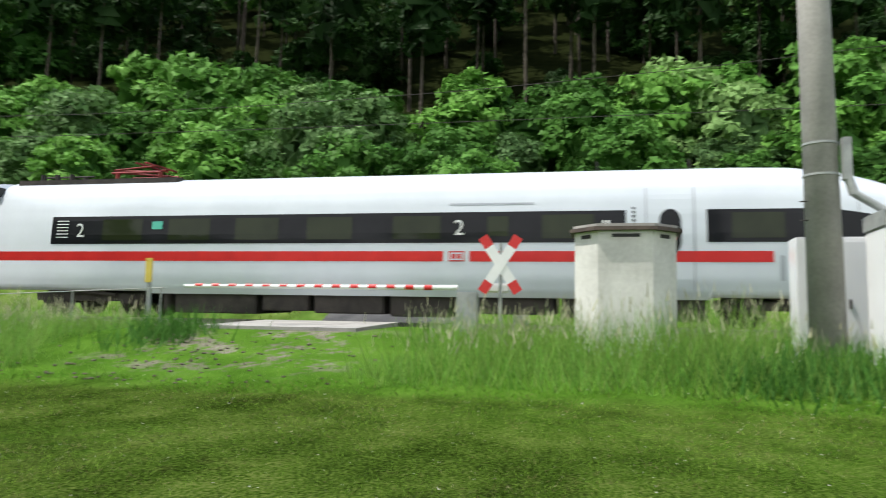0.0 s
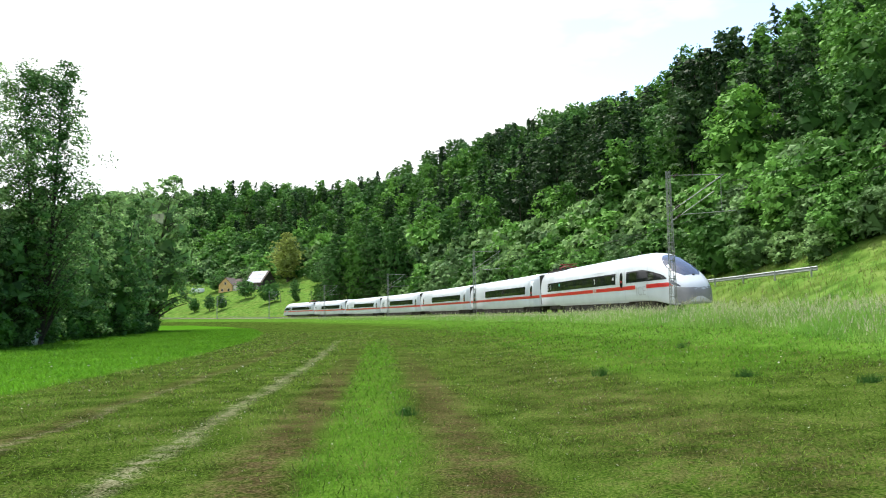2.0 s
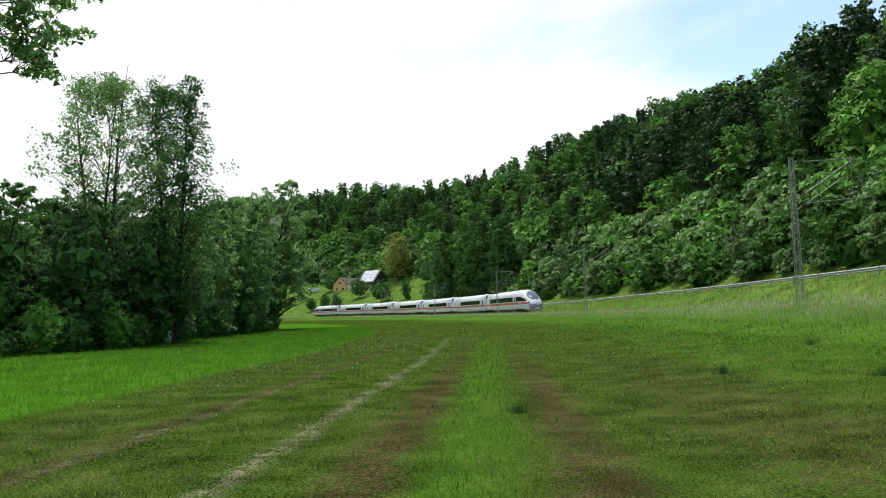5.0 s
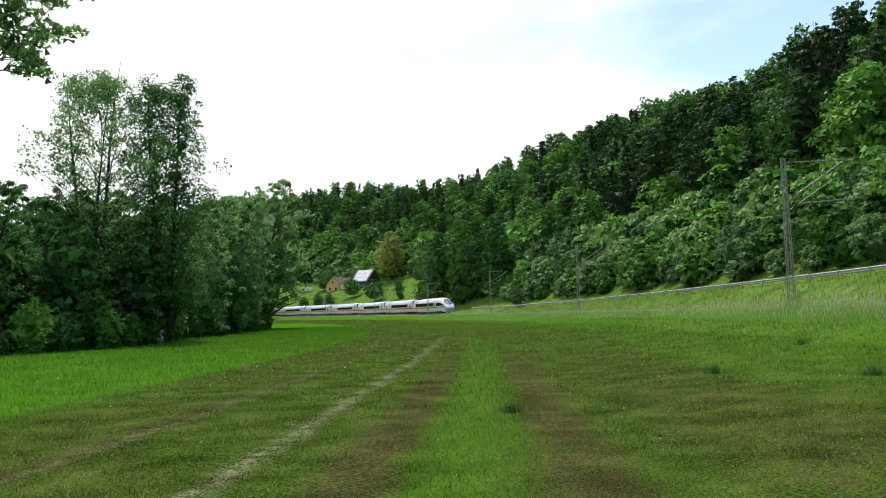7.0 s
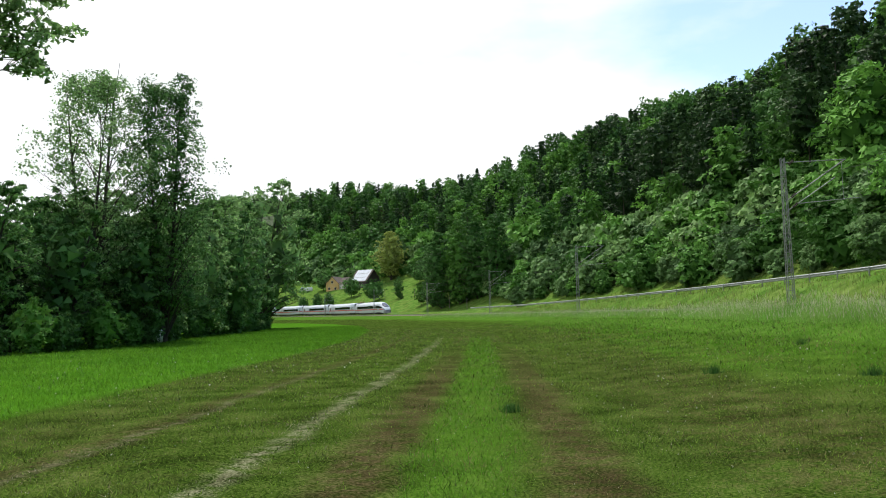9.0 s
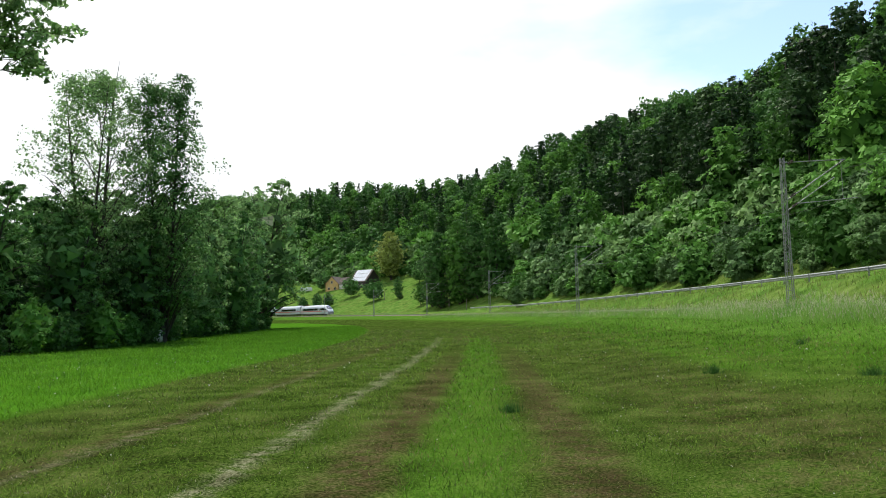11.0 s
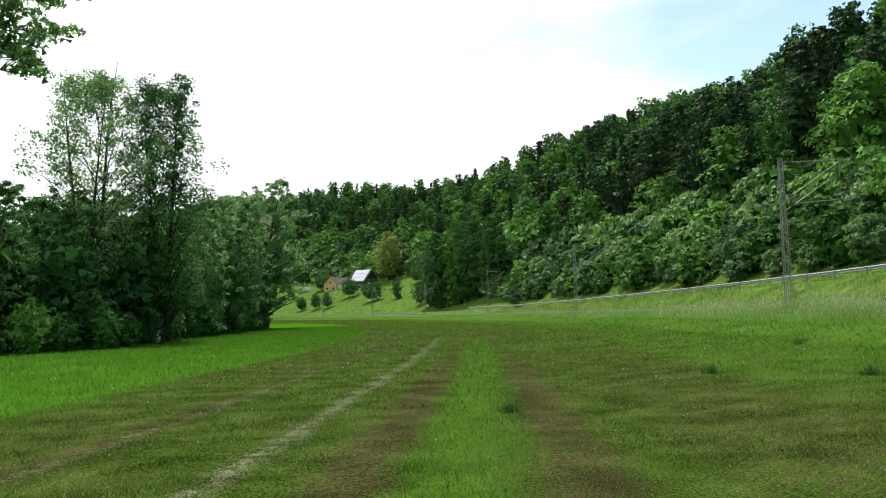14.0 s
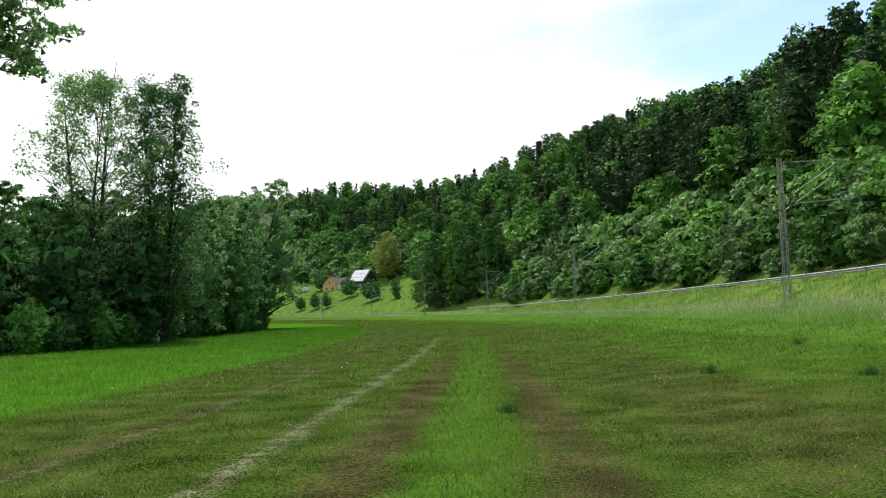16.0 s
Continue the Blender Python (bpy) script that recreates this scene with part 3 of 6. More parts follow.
def level_crossing_things():
    z = 1.65

    def boom(s0, s1, rho, zc, label):
        b = thing("barrier", at(s1, rho, 0), label, "barrier", "barriers of the crossing")
        base = hz(*plan(s1, rho))
        ln = (s0 - s1)
        bm = bmesh.new()
        add_rod(bm, (0, 0.2, zc), (0, ln, zc - 0.02), 0.06, 0.04, 12)
        arm = part("boom", bm, M_SIGNWHITE, b, "white barrier boom")
        n = 14
        for k in range(n):
            y = 0.75 + k * (ln - 0.8) / n
            bm = bmesh.new()
            r = 0.063 - 0.02 * y / ln
            add_rod(bm, (0, y, zc), (0, y + 0.2, zc), r, r, 12)
            part("red_band", bm, M_SIGNRED, arm)
        bm = bmesh.new()
        add_box(bm, -0.14, 0.14, -0.26, 0.2, base - 0.1, zc - 0.10, 0.03)
        part("drive_housing", bm, M_GALV, b, "grey drive housing")
        bm = bmesh.new()
        add_box(bm, -0.1, 0.1, -0.95, -0.32, zc - 0.10, zc + 0.10, 0.03)
        part("counterweight", bm, M_SIGNWHITE, b)
        return b
    boom(19.5, 12.7, -3.7, 2.42, "closed red and white barrier boom across the farm road")
    boom(19.0, 12.4, 4.3, 2.62, "closed red and white barrier boom beyond the track")

    # St Andrew's cross
    cb = thing("level_crossing_sign", at(11.9, -4.1, 0), "white level crossing cross sign with red tips", "crossing sign")
    base = hz(*plan(11.9, -4.1))
    bm = bmesh.new()
    add_rod(bm, (0.05, 0, base - 0.2), (0.05, 0, 3.35), 0.035, 0.035, 10)
    part("post", bm, M_GALV, cb, "grey steel post")
    for k, sgn in enumerate((-1, 1)):
        tilt = Matrix.Translation((-0.02 - 0.012 * k, 0, 2.9)) @ Matrix.Rotation(sgn * radians(33), 4, "X")
        bm = bmesh.new()
        add_box(bm, -0.006, 0.006, -0.105, 0.105, -0.44, 0.44)
        bmesh.ops.transform(bm, matrix=tilt, verts=bm.verts)
        arm = part("cross_arm", bm, M_SIGNWHITE, cb)
        for e in (-1, 1):
            bm = bmesh.new()
            add_box(bm, -0.006, 0.006, -0.105, 0.105, min(e * 0.441, e * 0.70), max(e * 0.441, e * 0.70))
            bmesh.ops.transform(bm, matrix=tilt, verts=bm.verts)
            part("red_tip", bm, M_SIGNRED, arm)

    # concrete hut with chamfered corners
    hut = thing("equipment_hut", at(9.35, -4.9, 0), "pale concrete equipment hut with a flat slab lid in tall grass", "hut")
    base = hz(*plan(9.35, -4.9)) - 0.15
    W, D, C = 0.93, 0.80, 0.44

    def ring(bm, w, d, c, zz):
        return [bm.verts.new((x, y, zz)) for x, y in ((-d, -w + c), (-d, w - c), (-d + c, w), (d - c, w), (d, w - c), (d, -w + c), (d - c, -w), (-d + c, -w))]

    def prism(w, d, c, z0, z1):
        bm = bmesh.new()
        a, b = ring(bm, w, d, c, z0), ring(bm, w, d, c, z1)
        bm.faces.new(a)
        bm.faces.new(b[::-1])
        for i in range(8):
            j = (i + 1) % 8
            bm.faces.new((a[j], a[i], b[i], b[j]))
        bmesh.ops.recalc_face_normals(bm, faces=bm.faces)
        return bm
    part("wall", prism(W, D, C, base, 3.40), M_RENDER, hut, "weathered whitish render")
    part("lid", prism(W + 0.09, D + 0.09, C + 0.02, 3.402, 3.47), M_TILE, hut, "mossy brown slab lid")
    part("lid_rim", prism(W + 0.03, D + 0.03, C, 3.472, 3.53), M_CONC, hut)
    for y0, y1, xs in ((-0.26, 0.24, -D - 0.012),):
        box_part("vent_slot", (xs, xs + 0.02, y0, y1, 3.28, 3.34), M_RUBBER, hut)
    for sgn in (-1, 1):
        bm = bmesh.new()
        add_box(bm, -0.012, 0.012, -0.12, 0.12, 3.27, 3.34)
        bmesh.ops.transform(bm, matrix=Matrix.Translation((-D + C / 2, sgn * (W - C / 2), 0)) @ Matrix.Rotation(-sgn * radians(45), 4, "Z"), verts=bm.verts)
        part("vent_slot", bm, M_RUBBER, hut)

    # thick concrete pole with conduit
    pl = thing("concrete_pole", at(6.25, -7.0, 0), "thick grey weathered concrete pole with a cable duct", "pole")
    gz = hz(*plan(6.25, -7.0))
    bm = bmesh.new()
    add_rod(bm, (0, 0.04, gz - 0.4), (0, 0.16, 12.0), 0.275, 0.215, 28)
    part("shaft", bm, M_CONC, pl, "stained concrete shaft", True)
    for zz in (4.05, 4.55):
        bm = bmesh.new()
        add_rod(bm, (0, 0.075, zz), (0, 0.075, zz + 0.035), 0.272, 0.272, 24)
        part("steel_band", bm, M_GALV, pl)
    bm = bmesh.new()
    add_box(bm, -0.30, -0.16, -0.30, -0.17, 3.95, 4.62, 0.01)
    add_rod(bm, (-0.23, -0.23, 4.05), (-0.25, -0.32, 3.72), 0.07, 0.07, 10)
    add_rod(bm, (-0.25, -0.32, 3.74), (-0.28, -0.85, 3.38), 0.065, 0.065, 10)
    part("cable_duct", bm, M_GALV, pl, "grey metal cable duct")
    for zz in (3.35, 3.65):
        bm = bmesh.new()
        add_rod(bm, (-0.1, 0.26, zz), (-0.1, 0.42, zz), 0.012, 0.012, 6)
        part("step_iron", bm, M_UNDER, pl)

    # white switch cabinets behind the pole
    def cabinet(s, rho, w, d, top, label, capped):
        g = hz(*plan(s, rho)) - 0.1
        c = thing("switch_cabinet", at(s, rho, 0), label, "switch cabinet", "cabinets beside the crossing")
        box_part("housing", (-d / 2, d / 2, -w / 2, w / 2, g, top), M_CARWHITE, c, 0.02, "white sheet-metal housing")
        if capped:
            box_part("roof_cap", (-d / 2 - 0.05, d / 2 + 0.05, -w / 2 - 0.05, w / 2 + 0.02, top + 0.002, top + 0.26), M_GALV, c, 0.02, "grey metal cap")
        for k in range(int(w / 0.5)):
            y = -w / 2 + 0.06 + k * 0.5
            dr = box_part("door", (-d / 2 - 0.018, -d / 2 - 0.002, y, min(y + 0.46, w / 2 - 0.03), g + 0.25, top - 0.08), M_CARWHITE, c, 0.004)
            box_part("handle", (-d / 2 - 0.05, -d / 2 - 0.019, y + 0.38, y + 0.41, (g + top) / 2 - 0.08, (g + top) / 2 + 0.08), M_UNDER, dr, 0.004)
    cabinet(5.70, -6.1, 1.75, 0.5, 3.18, "white metal switch cabinet behind the concrete pole", False)
    cabinet(4.75, -7.6, 2.0, 0.9, 3.12, "tall white metal switch cabinet with a grey cap", True)

    # yellow marker post and the low wire beside it
    yp = thing("marker_post", at(20.2, -4.1, 0), "grey post with a yellow marker plate in tall grass", "marker post")
    g = hz(*plan(20.2, -4.1))
    box_part("stake", (-0.04, 0.04, -0.04, 0.04, g - 0.2, 2.62), M_GALV, yp, 0.008)
    box_part("plate", (-0.075, -0.045, -0.09, 0.09, 2.45, 3.02), M_YELLOW, yp, 0.01, "yellow plate")
    wr = tagged(new("low_wire"), "thin pale tube strung low above the grass", "tube")
    bm = bmesh.new()
    for a, b in ((19.6, 22.0), (22.01, 27.0)):
        za, zb = 2.32 - (a - 19.6) * 0.045, 2.32 - (b - 19.6) * 0.045
        add_rod(bm, (*plan(a, -4.4), za), (*plan(b, -4.4), zb), 0.011, 0.011, 6)
    part("tube", bm, M_GALV, wr)
    for a in (19.7, 22.0, 26.9):
        x, y = plan(a, -4.4)
        bm = bmesh.new()
        add_rod(bm, (x, y, hz(x, y) - 0.1), (x, y, 2.32 - (a - 19.6) * 0.045), 0.02, 0.02, 6)
        part("stake", bm, M_GALV, wr)


def white_car():
    """Small white SUV parked on the road, nose towards the crossing."""
    s, rho = 52.0, 20.4
    car = thing("car", at(s, rho, hz(*plan(s, rho)) + 0.05, 180), "white compact SUV standing on the road beside the bank", "car")
    # local y forward; side profile stations (y, bottom, top, half width)
    st = [(-2.14, 0.45, 0.80, 0.72), (-2.08, 0.34, 1.02, 0.80), (-1.85, 0.28, 1.10, 0.86), (-1.2, 0.26, 1.08, 0.89), (0, 0.26, 1.10, 0.90), (0.9, 0.26, 1.08, 0.89), (1.3, 0.27, 1.04, 0.88),
          (1.8, 0.29, 0.90, 0.84), (2.05, 0.34, 0.78, 0.76), (2.14, 0.42, 0.66, 0.66)]
    bm = bmesh.new()
    rows = []
    for y, b, t, w in st:
        prof = [(-w * 0.9, b), (-w, b + 0.15), (-w, t - 0.18), (-w * 0.93, t - 0.03), (-w * 0.6, t), (w * 0.6, t), (w * 0.93, t - 0.03), (w, t - 0.18), (w, b + 0.15), (w * 0.9, b)]
        rows.append([bm.verts.new((x, y, z)) for x, z in prof])
    for a, b in zip(rows[:-1], rows[1:]):
        for i in range(10):
            j = (i + 1) % 10
            bm.faces.new((a[i], a[j], b[j], b[i]))
    bm.faces.new(rows[0][::-1])
    bm.faces.new(rows[-1])
    bmesh.ops.recalc_face_normals(bm, faces=bm.faces)
    part("body", bm, M_CARWHITE, car, "white painted body", True)

    def cabin(inset, name, mat, z_top, label=""):
        bm = bmesh.new()
        rows = []
        for y, t, w in ((-2.0, 1.06, 0.80), (-1.6, z_top - 0.08, 0.66), (-0.9, z_top, 0.64), (-0.1, z_top - 0.01, 0.63), (0.2, z_top - 0.08, 0.63), (1.1, 1.03, 0.78)):
            wb = 0.84 - inset
            rows.append([bm.verts.new(v) for v in ((-wb, y, 1.0), (-(w - inset), y, t), (w - inset, y, t), (wb, y, 1.0))])
        for a, b in zip(rows[:-1], rows[1:]):
            for i in range(3):
                bm.faces.new((a[i], a[i + 1], b[i + 1], b[i]))
        bmesh.ops.recalc_face_normals(bm, faces=bm.faces)
        return part(name, bm, mat, car, label)
    cabin(0.0, "glasshouse", M_BAND, 1.60, "dark side windows and windscreen")
    bm = bmesh.new()
    add_box(bm, -0.64, 0.64, -1.62, 0.15, 1.56, 1.635, 0.03)
    for sd in (-1, 1):
        for (a, b) in (((-1.98, 1.05), (-1.55, 1.57)), ((-0.42, 1.04), (-0.45, 1.6)), ((1.08, 1.04), (0.18, 1.58))):
            add_rod(bm, (sd * 0.845, a[0], a[1]), (sd * 0.645, b[0], b[1]), 0.045, 0.04, 6)
    part("roof", bm, M_CARWHITE, car)
    for sd in (-1, 1):
        for y in (-1.32, 1.32):
            bm = bmesh.new()
            add_rod(bm, (sd * 0.68, y, 0.34), (sd * 0.91, y, 0.34), 0.335, 0.335, 24)
            wh = part("wheel", bm, M_RUBBER, car, "black tyre")
            bm = bmesh.new()
            add_rod(bm, (sd * 0.90, y, 0.34), (sd * 0.922, y, 0.34), 0.21, 0.18, 16)
            part("rim", bm, M_GALV, wh)
        box_part("headlight", (sd * 0.62 - 0.14, sd * 0.62 + 0.14, 2.02, 2.12, 0.66, 0.78), M_SHIELD, car, 0.02)
        box_part("tail_lamp", (sd * 0.66 - 0.12, sd * 0.66 + 0.12, -2.13, -2.03, 0.82, 1.0), M_SIGNRED, car, 0.02)
        box_part("mirror", (sd * 0.97 - 0.09, sd * 0.97 + 0.09, 0.72, 0.86, 1.0, 1.14), M_CARWHITE, car, 0.02)
    # signpost by the road
    sp = thing("delineator_post", at(33.0, 9.2, hz(*plan(33.0, 9.2))), "small grey roadside marker post with two arms", "marker post")
    box_part("stake", (-0.04, 0.04, -0.04, 0.04, -0.1, 1.25), M_GALV, sp, 0.006)
    box_part("arm", (-0.03, 0.03, -0.22, 0.22, 1.08, 1.22), M_UNDER, sp, 0.006)


build_track()
build_crossing()
guard_rail(56, 200)
guard_rail(-30, 24)
build_masts()
level_crossing_things()
white_car()

# ---- train ----
PROFILE_Z = [0.72, 0.80, 1.10, 1.60, 2.25, 2.74, 3.12, 3.42, 3.66, 3.82, 3.93, 3.98]
PROFILE_W = [1.30, 1.37, 1.42, 1.425, 1.415, 1.365, 1.285, 1.165, 0.975, 0.75, 0.45, 0.0]
ZB = 0.72
END_LEN, MID_LEN, SPEED = 27.45, 25.9, 26.7
NOSE_N = [0.0, 0.03, 0.10, 0.22, 0.45, 0.9, 1.5, 2.3, 3.2, 4.3, 5.4, 6.6]
NOSE_TOP = [1.06, 1.22, 1.42, 1.62, 1.90, 2.26, 2.66, 3.10, 3.50, 3.82, 3.95, 3.98]
NOSE_W = [0.10, 0.28, 0.46, 0.60, 0.73, 0.84, 0.90, 0.945, 0.975, 0.99, 1.0, 1.0]
NOSE_B = [0.86, 0.74, 0.60, 0.50, 0.42, 0.38, 0.42, 0.55, 0.66, 0.71, 0.72, 0.72]


def car_half_width(n, z):
    """Half width of the body at height z, n metres from the nose tip (large n: the plain section)."""
    top, ws, zb = np.interp(n, NOSE_N, NOSE_TOP), np.interp(n, NOSE_N, NOSE_W), np.interp(n, NOSE_N, NOSE_B)
    q = ZB + (z - zb) * (3.98 - ZB) / (top - zb)
    return float(np.interp(q, PROFILE_Z, PROFILE_W) * ws)


def car_body_mesh(length, nose):
    """Body shell from y = -length/2 (the nose end, if there is one) to +length/2."""
    if nose:
        ns = np.concatenate([[0.0, 0.03, 0.07, 0.12, 0.18, 0.26], np.arange(0.35, 7.2, 0.25), [9, 13, 18, 23, length - 0.25]])
    else:
        ns = np.array([100.0, 106, 112, 118, 100 + length - 0.5])
    zs = np.interp(np.linspace(0, 1, 34), np.linspace(0, 1, len(PROFILE_Z)), PROFILE_Z)
    verts, faces = [], []
    for n in ns:
        top, zb = np.interp(n, NOSE_N, NOSE_TOP), np.interp(n, NOSE_N, NOSE_B)
        y = -length / 2 + (n if nose else n - 100 + 0.25)
        row = []
        for z in zs:
            zz = zb + (z - ZB) * (top - zb) / (3.98 - ZB)
            row.append((car_half_width(n, zz), y, zz))
        ring = [(-a, b, c) for a, b, c in row] + [r for r in row[::-1][1:]]
        verts += ring
    k = len(zs) * 2 - 1
    for i in range(len(ns) - 1):
        for j in range(k - 1):
            faces.append((i * k + j, i * k + j + 1, (i + 1) * k + j + 1, (i + 1) * k + j))
        faces.append((i * k + k - 1, i * k, (i + 1) * k, (i + 1) * k + k - 1))
    faces.append(tuple(range(k))[::-1])
    faces.append(tuple(range((len(ns) - 1) * k, len(ns) * k)))
    return verts, faces


def side_strip(length, nose, n0, n1, z0, z1, sides=(-1, 1), off=0.006, step=0.35, shape=None):
    """Thin shells lying on the body's flanks between n0 and n1 metres from the nose end; shape(n) may give (z0, z1)."""
    bm = bmesh.new()
    cnt = max(2, int(abs(n1 - n0) / step) + 1)
    for sd in sides:
        rows = []
        for n in np.linspace(n0, n1, cnt):
            a, b = shape(n) if shape else (z0, z1)
            nn = n if nose else 100 + n
            y = -length / 2 + n
            rows.append([bm.verts.new((sd * (car_half_width(nn, z) + off), y, z)) for z in np.linspace(a, b, max(2, int((b - a) / 0.12) + 1) if shape is None else 8)])
        for p, q in zip(rows[:-1], rows[1:]):
            for i in range(len(p) - 1):
                f = (p[i], q[i], q[i + 1], p[i + 1])
                bm.faces.new(f if sd > 0 else f[::-1])
    return bm


def wall_text(name, body, size, y, z, sd, length, nose, mat, parent, label="", wide=1.0):
    """Lettering laid on a flank; sd is the side."""
    cu = bpy.data.curves.new(name, "FONT")
    cu.body, cu.size, cu.extrude, cu.align_x = body, size, 0.002, "CENTER"
    tmp = bpy.data.objects.new(name, cu)
    me = bpy.data.meshes.new_from_object(tmp)
    bpy.data.objects.remove(tmp)
    me.materials.append(mat)
    n = y + length / 2
    x = sd * (car_half_width(n if nose else 100 + n, z + size * 0.35) + (0.012 if size > 0.7 else 0.022))
    turn = Matrix.Rotation(radians(90), 4, "X")
    turn = Matrix.Rotation(radians(90 if sd > 0 else -90), 4, "Z") @ turn
    me.transform(Matrix.Translation((x, y, z)) @ turn @ Matrix.Diagonal((wide, 1, 1, 1)))
    ob = new(name, me)
    ob.parent = parent
    if label:
        ob["label"] = label
    return ob


def bogie(parent, y, length):
    bm = bmesh.new()
    for sd in (-1, 1):
        add_box(bm, sd * 1.02 - 0.09, sd * 1.02 + 0.09, y - 1.75, y + 1.75, 0.42, 0.66, 0.03)
        for q in (-1.25, 1.25):
            add_box(bm, sd * 1.05 - 0.14, sd * 1.05 + 0.14, y + q - 0.22, y + q + 0.22, 0.34, 0.62, 0.03)
        add_rod(bm, (sd * 1.1, y - 0.45, 0.62), (sd * 1.1, y - 0.45, 0.95), 0.16)
        add_rod(bm, (sd * 1.1, y + 0.45, 0.62), (sd * 1.1, y + 0.45, 0.95), 0.16)
        add_rod(bm, (sd * 1.2, y - 0.9, 0.6), (sd * 1.2, y + 0.9, 0.75), 0.05)
    add_box(bm, -1.0, 1.0, y - 0.4, y + 0.4, 0.45, 0.8, 0.04)
    bg = part("bogie", bm, M_UNDER, parent, "grimy dark bogie frame with springs")
    for q in (-1.25, 1.25):
        bm = bmesh.new()
        add_rod(bm, (-0.95, y + q, 0.44), (0.95, y + q, 0.44), 0.09)
        for sd in (-1, 1):
            add_rod(bm, (sd * 0.69, y + q, 0.44), (sd * 0.82, y + q, 0.44), 0.44, 0.44, 24)
            add_rod(bm, (sd * 0.66, y + q, 0.44), (sd * 0.70, y + q, 0.44), 0.46, 0.46, 24)
        part("wheelset", bm, M_UNDER, bg)


def carriage(kind):
    """kind: 'end' (nose at -y), 'mid'."""
    nose = kind == "end"
    L = END_LEN if nose else MID_LEN
    label = "white express train end carriage with streamlined nose and red stripe" if nose else "white express train middle carriage with dark window band and red stripe"
    car = thing("train_carriage", Matrix.Identity(4), label, "train carriage", "carriages of the train")
    v, f = car_body_mesh(L, nose)
    body = mesh_object("body", v, f, M_WHITE, True, car)
    body["label"] = "glossy white painted carriage shell"
    for sd in (-1, 1):
        # red stripe in runs
        runs = [(2.0, 4.28), (5.95, 13.05), (13.72, L - 0.3)] if nose else [(0.3, L - 0.3)]
        for a, b in runs:
            if nose and a < 3:
                part("stripe", side_strip(L, nose, 1.0, b, 1.55, 1.81, (sd,), 0.008, 0.12, lambda n: (1.55, 1.55 + 0.26 * min(1, max(0.03, (n - 1.0) / 0.5)))), M_RED, car)
            else:
                part("stripe", side_strip(L, nose, a, b, 1.55, 1.81, (sd,)), M_RED, car)
        # window bands
        if nose:
            def cab(n):
                t = min(1, max(0.0, (n - 1.75) / 3.0))
                return 2.02, 2.02 + 0.04 + 0.74 * t ** 0.6
            part("cab_window_band", side_strip(L, nose, 1.75, 7.4, 2.02, 2.8, (sd,), shape=cab), M_BAND, car, "black side window band of the cab")
            part("window", side_strip(L, nose, 5.7, 6.85, 2.12, 2.72, (sd,), 0.012), M_GLASS, car)
            part("window", side_strip(L, nose, 3.3, 3.95, 2.10, 2.60, (sd,), 0.012), M_GLASS, car)
            band = (9.25, 25.15)
            gl = [10.0, 11.98, 13.8, 16.15, 18.2, 20.2, 22.25]
        else:
            band = (4.4, 18.9)
            gl = [4.75 + i * 1.78 for i in range(8)]
        part("window_band", side_strip(L, nose, band[0], band[1], 2.02, 2.80, (sd,)), M_BAND, car, "black side window band")
        for i, g in enumerate(gl):
            if nose and i == 1:
                bm = side_strip(L, nose, g + 0.1, g + 0.62, 2.18, 2.68, (sd,), 0.012)
            else:
                bm = side_strip(L, nose, g, g + 1.25, 2.12, 2.71, (sd,), 0.012)
            part("window", bm, M_GLASS, car)
        # doors
        for dn in ([8.23] if nose else [2.6, L - 2.2]):
            for e in (-0.55, 0.55):
                part("door_seam", side_strip(L, nose, dn + e - 0.018, dn + e + 0.018, 0.85, 3.35, (sd,), 0.004), M_LETTER, car)
            dr = part("door", side_strip(L, nose, dn - 0.50, dn + 0.50, 0.90, 3.30, (sd,), 0.008), M_WHITE, car, "white sliding plug door")
            part("door_stripe", side_strip(L, nose, dn - 0.50, dn + 0.50, 1.55, 1.81, (sd,), 0.011), M_RED, dr)
            def door_oval(n, c=dn):
                e = math.sqrt(max(0.0, 1 - ((n - c) / 0.25) ** 2)) * 0.30
                return 2.28 - 0.24 - e, 2.28 + 0.24 + e
            bm = side_strip(L, nose, dn - 0.249, dn + 0.249, 2, 2.6, (sd,), 0.018, 0.03, door_oval)
            part("door_window", bm, M_BAND, dr, "dark oval door window")
            part("sticker", side_strip(L, nose, dn - 0.12, dn + 0.12, 2.08, 2.24, (sd,), 0.024), M_RED, dr)
        if nose:
            # panel seams and lettering
            part("panel_seam", side_strip(L, nose, 4.10, 4.13, 0.85, 3.40, (sd,), 0.004), M_LETTER, car)
            wall_text("lettering", "ICE", 0.86, -L / 2 + 5.13, 1.12, sd, L, nose, M_LETTER, car, "large grey letters on the flank", 1.22)
            wall_text("class_number", "2", 0.55, -L / 2 + 13.32, 2.22, sd, L, nose, M_SIGNWHITE, car)
            wall_text("class_number", "2", 0.55, -L / 2 + 24.2, 2.22, sd, L, nose, M_SIGNWHITE, car)
            part("emblem", side_strip(L, nose, 13.18, 13.58, 1.55, 1.81, (sd,), 0.010), M_RED, car, "red outlined company emblem")
            part("emblem_field", side_strip(L, nose, 13.215, 13.545, 1.585, 1.775, (sd,), 0.014), M_WHITE, car)
            part("emblem_bar", side_strip(L, nose, 13.26, 13.36, 1.62, 1.74, (sd,), 0.018), M_RED, car)
            part("emblem_bar", side_strip(L, nose, 13.40, 13.50, 1.62, 1.74, (sd,), 0.018), M_RED, car)
            for q in np.linspace(2.2, 2.66, 6):
                part("notice_bar", side_strip(L, nose, 24.60, 24.98, q, q + 0.025, (sd,), 0.012), M_SIGNWHITE, car)
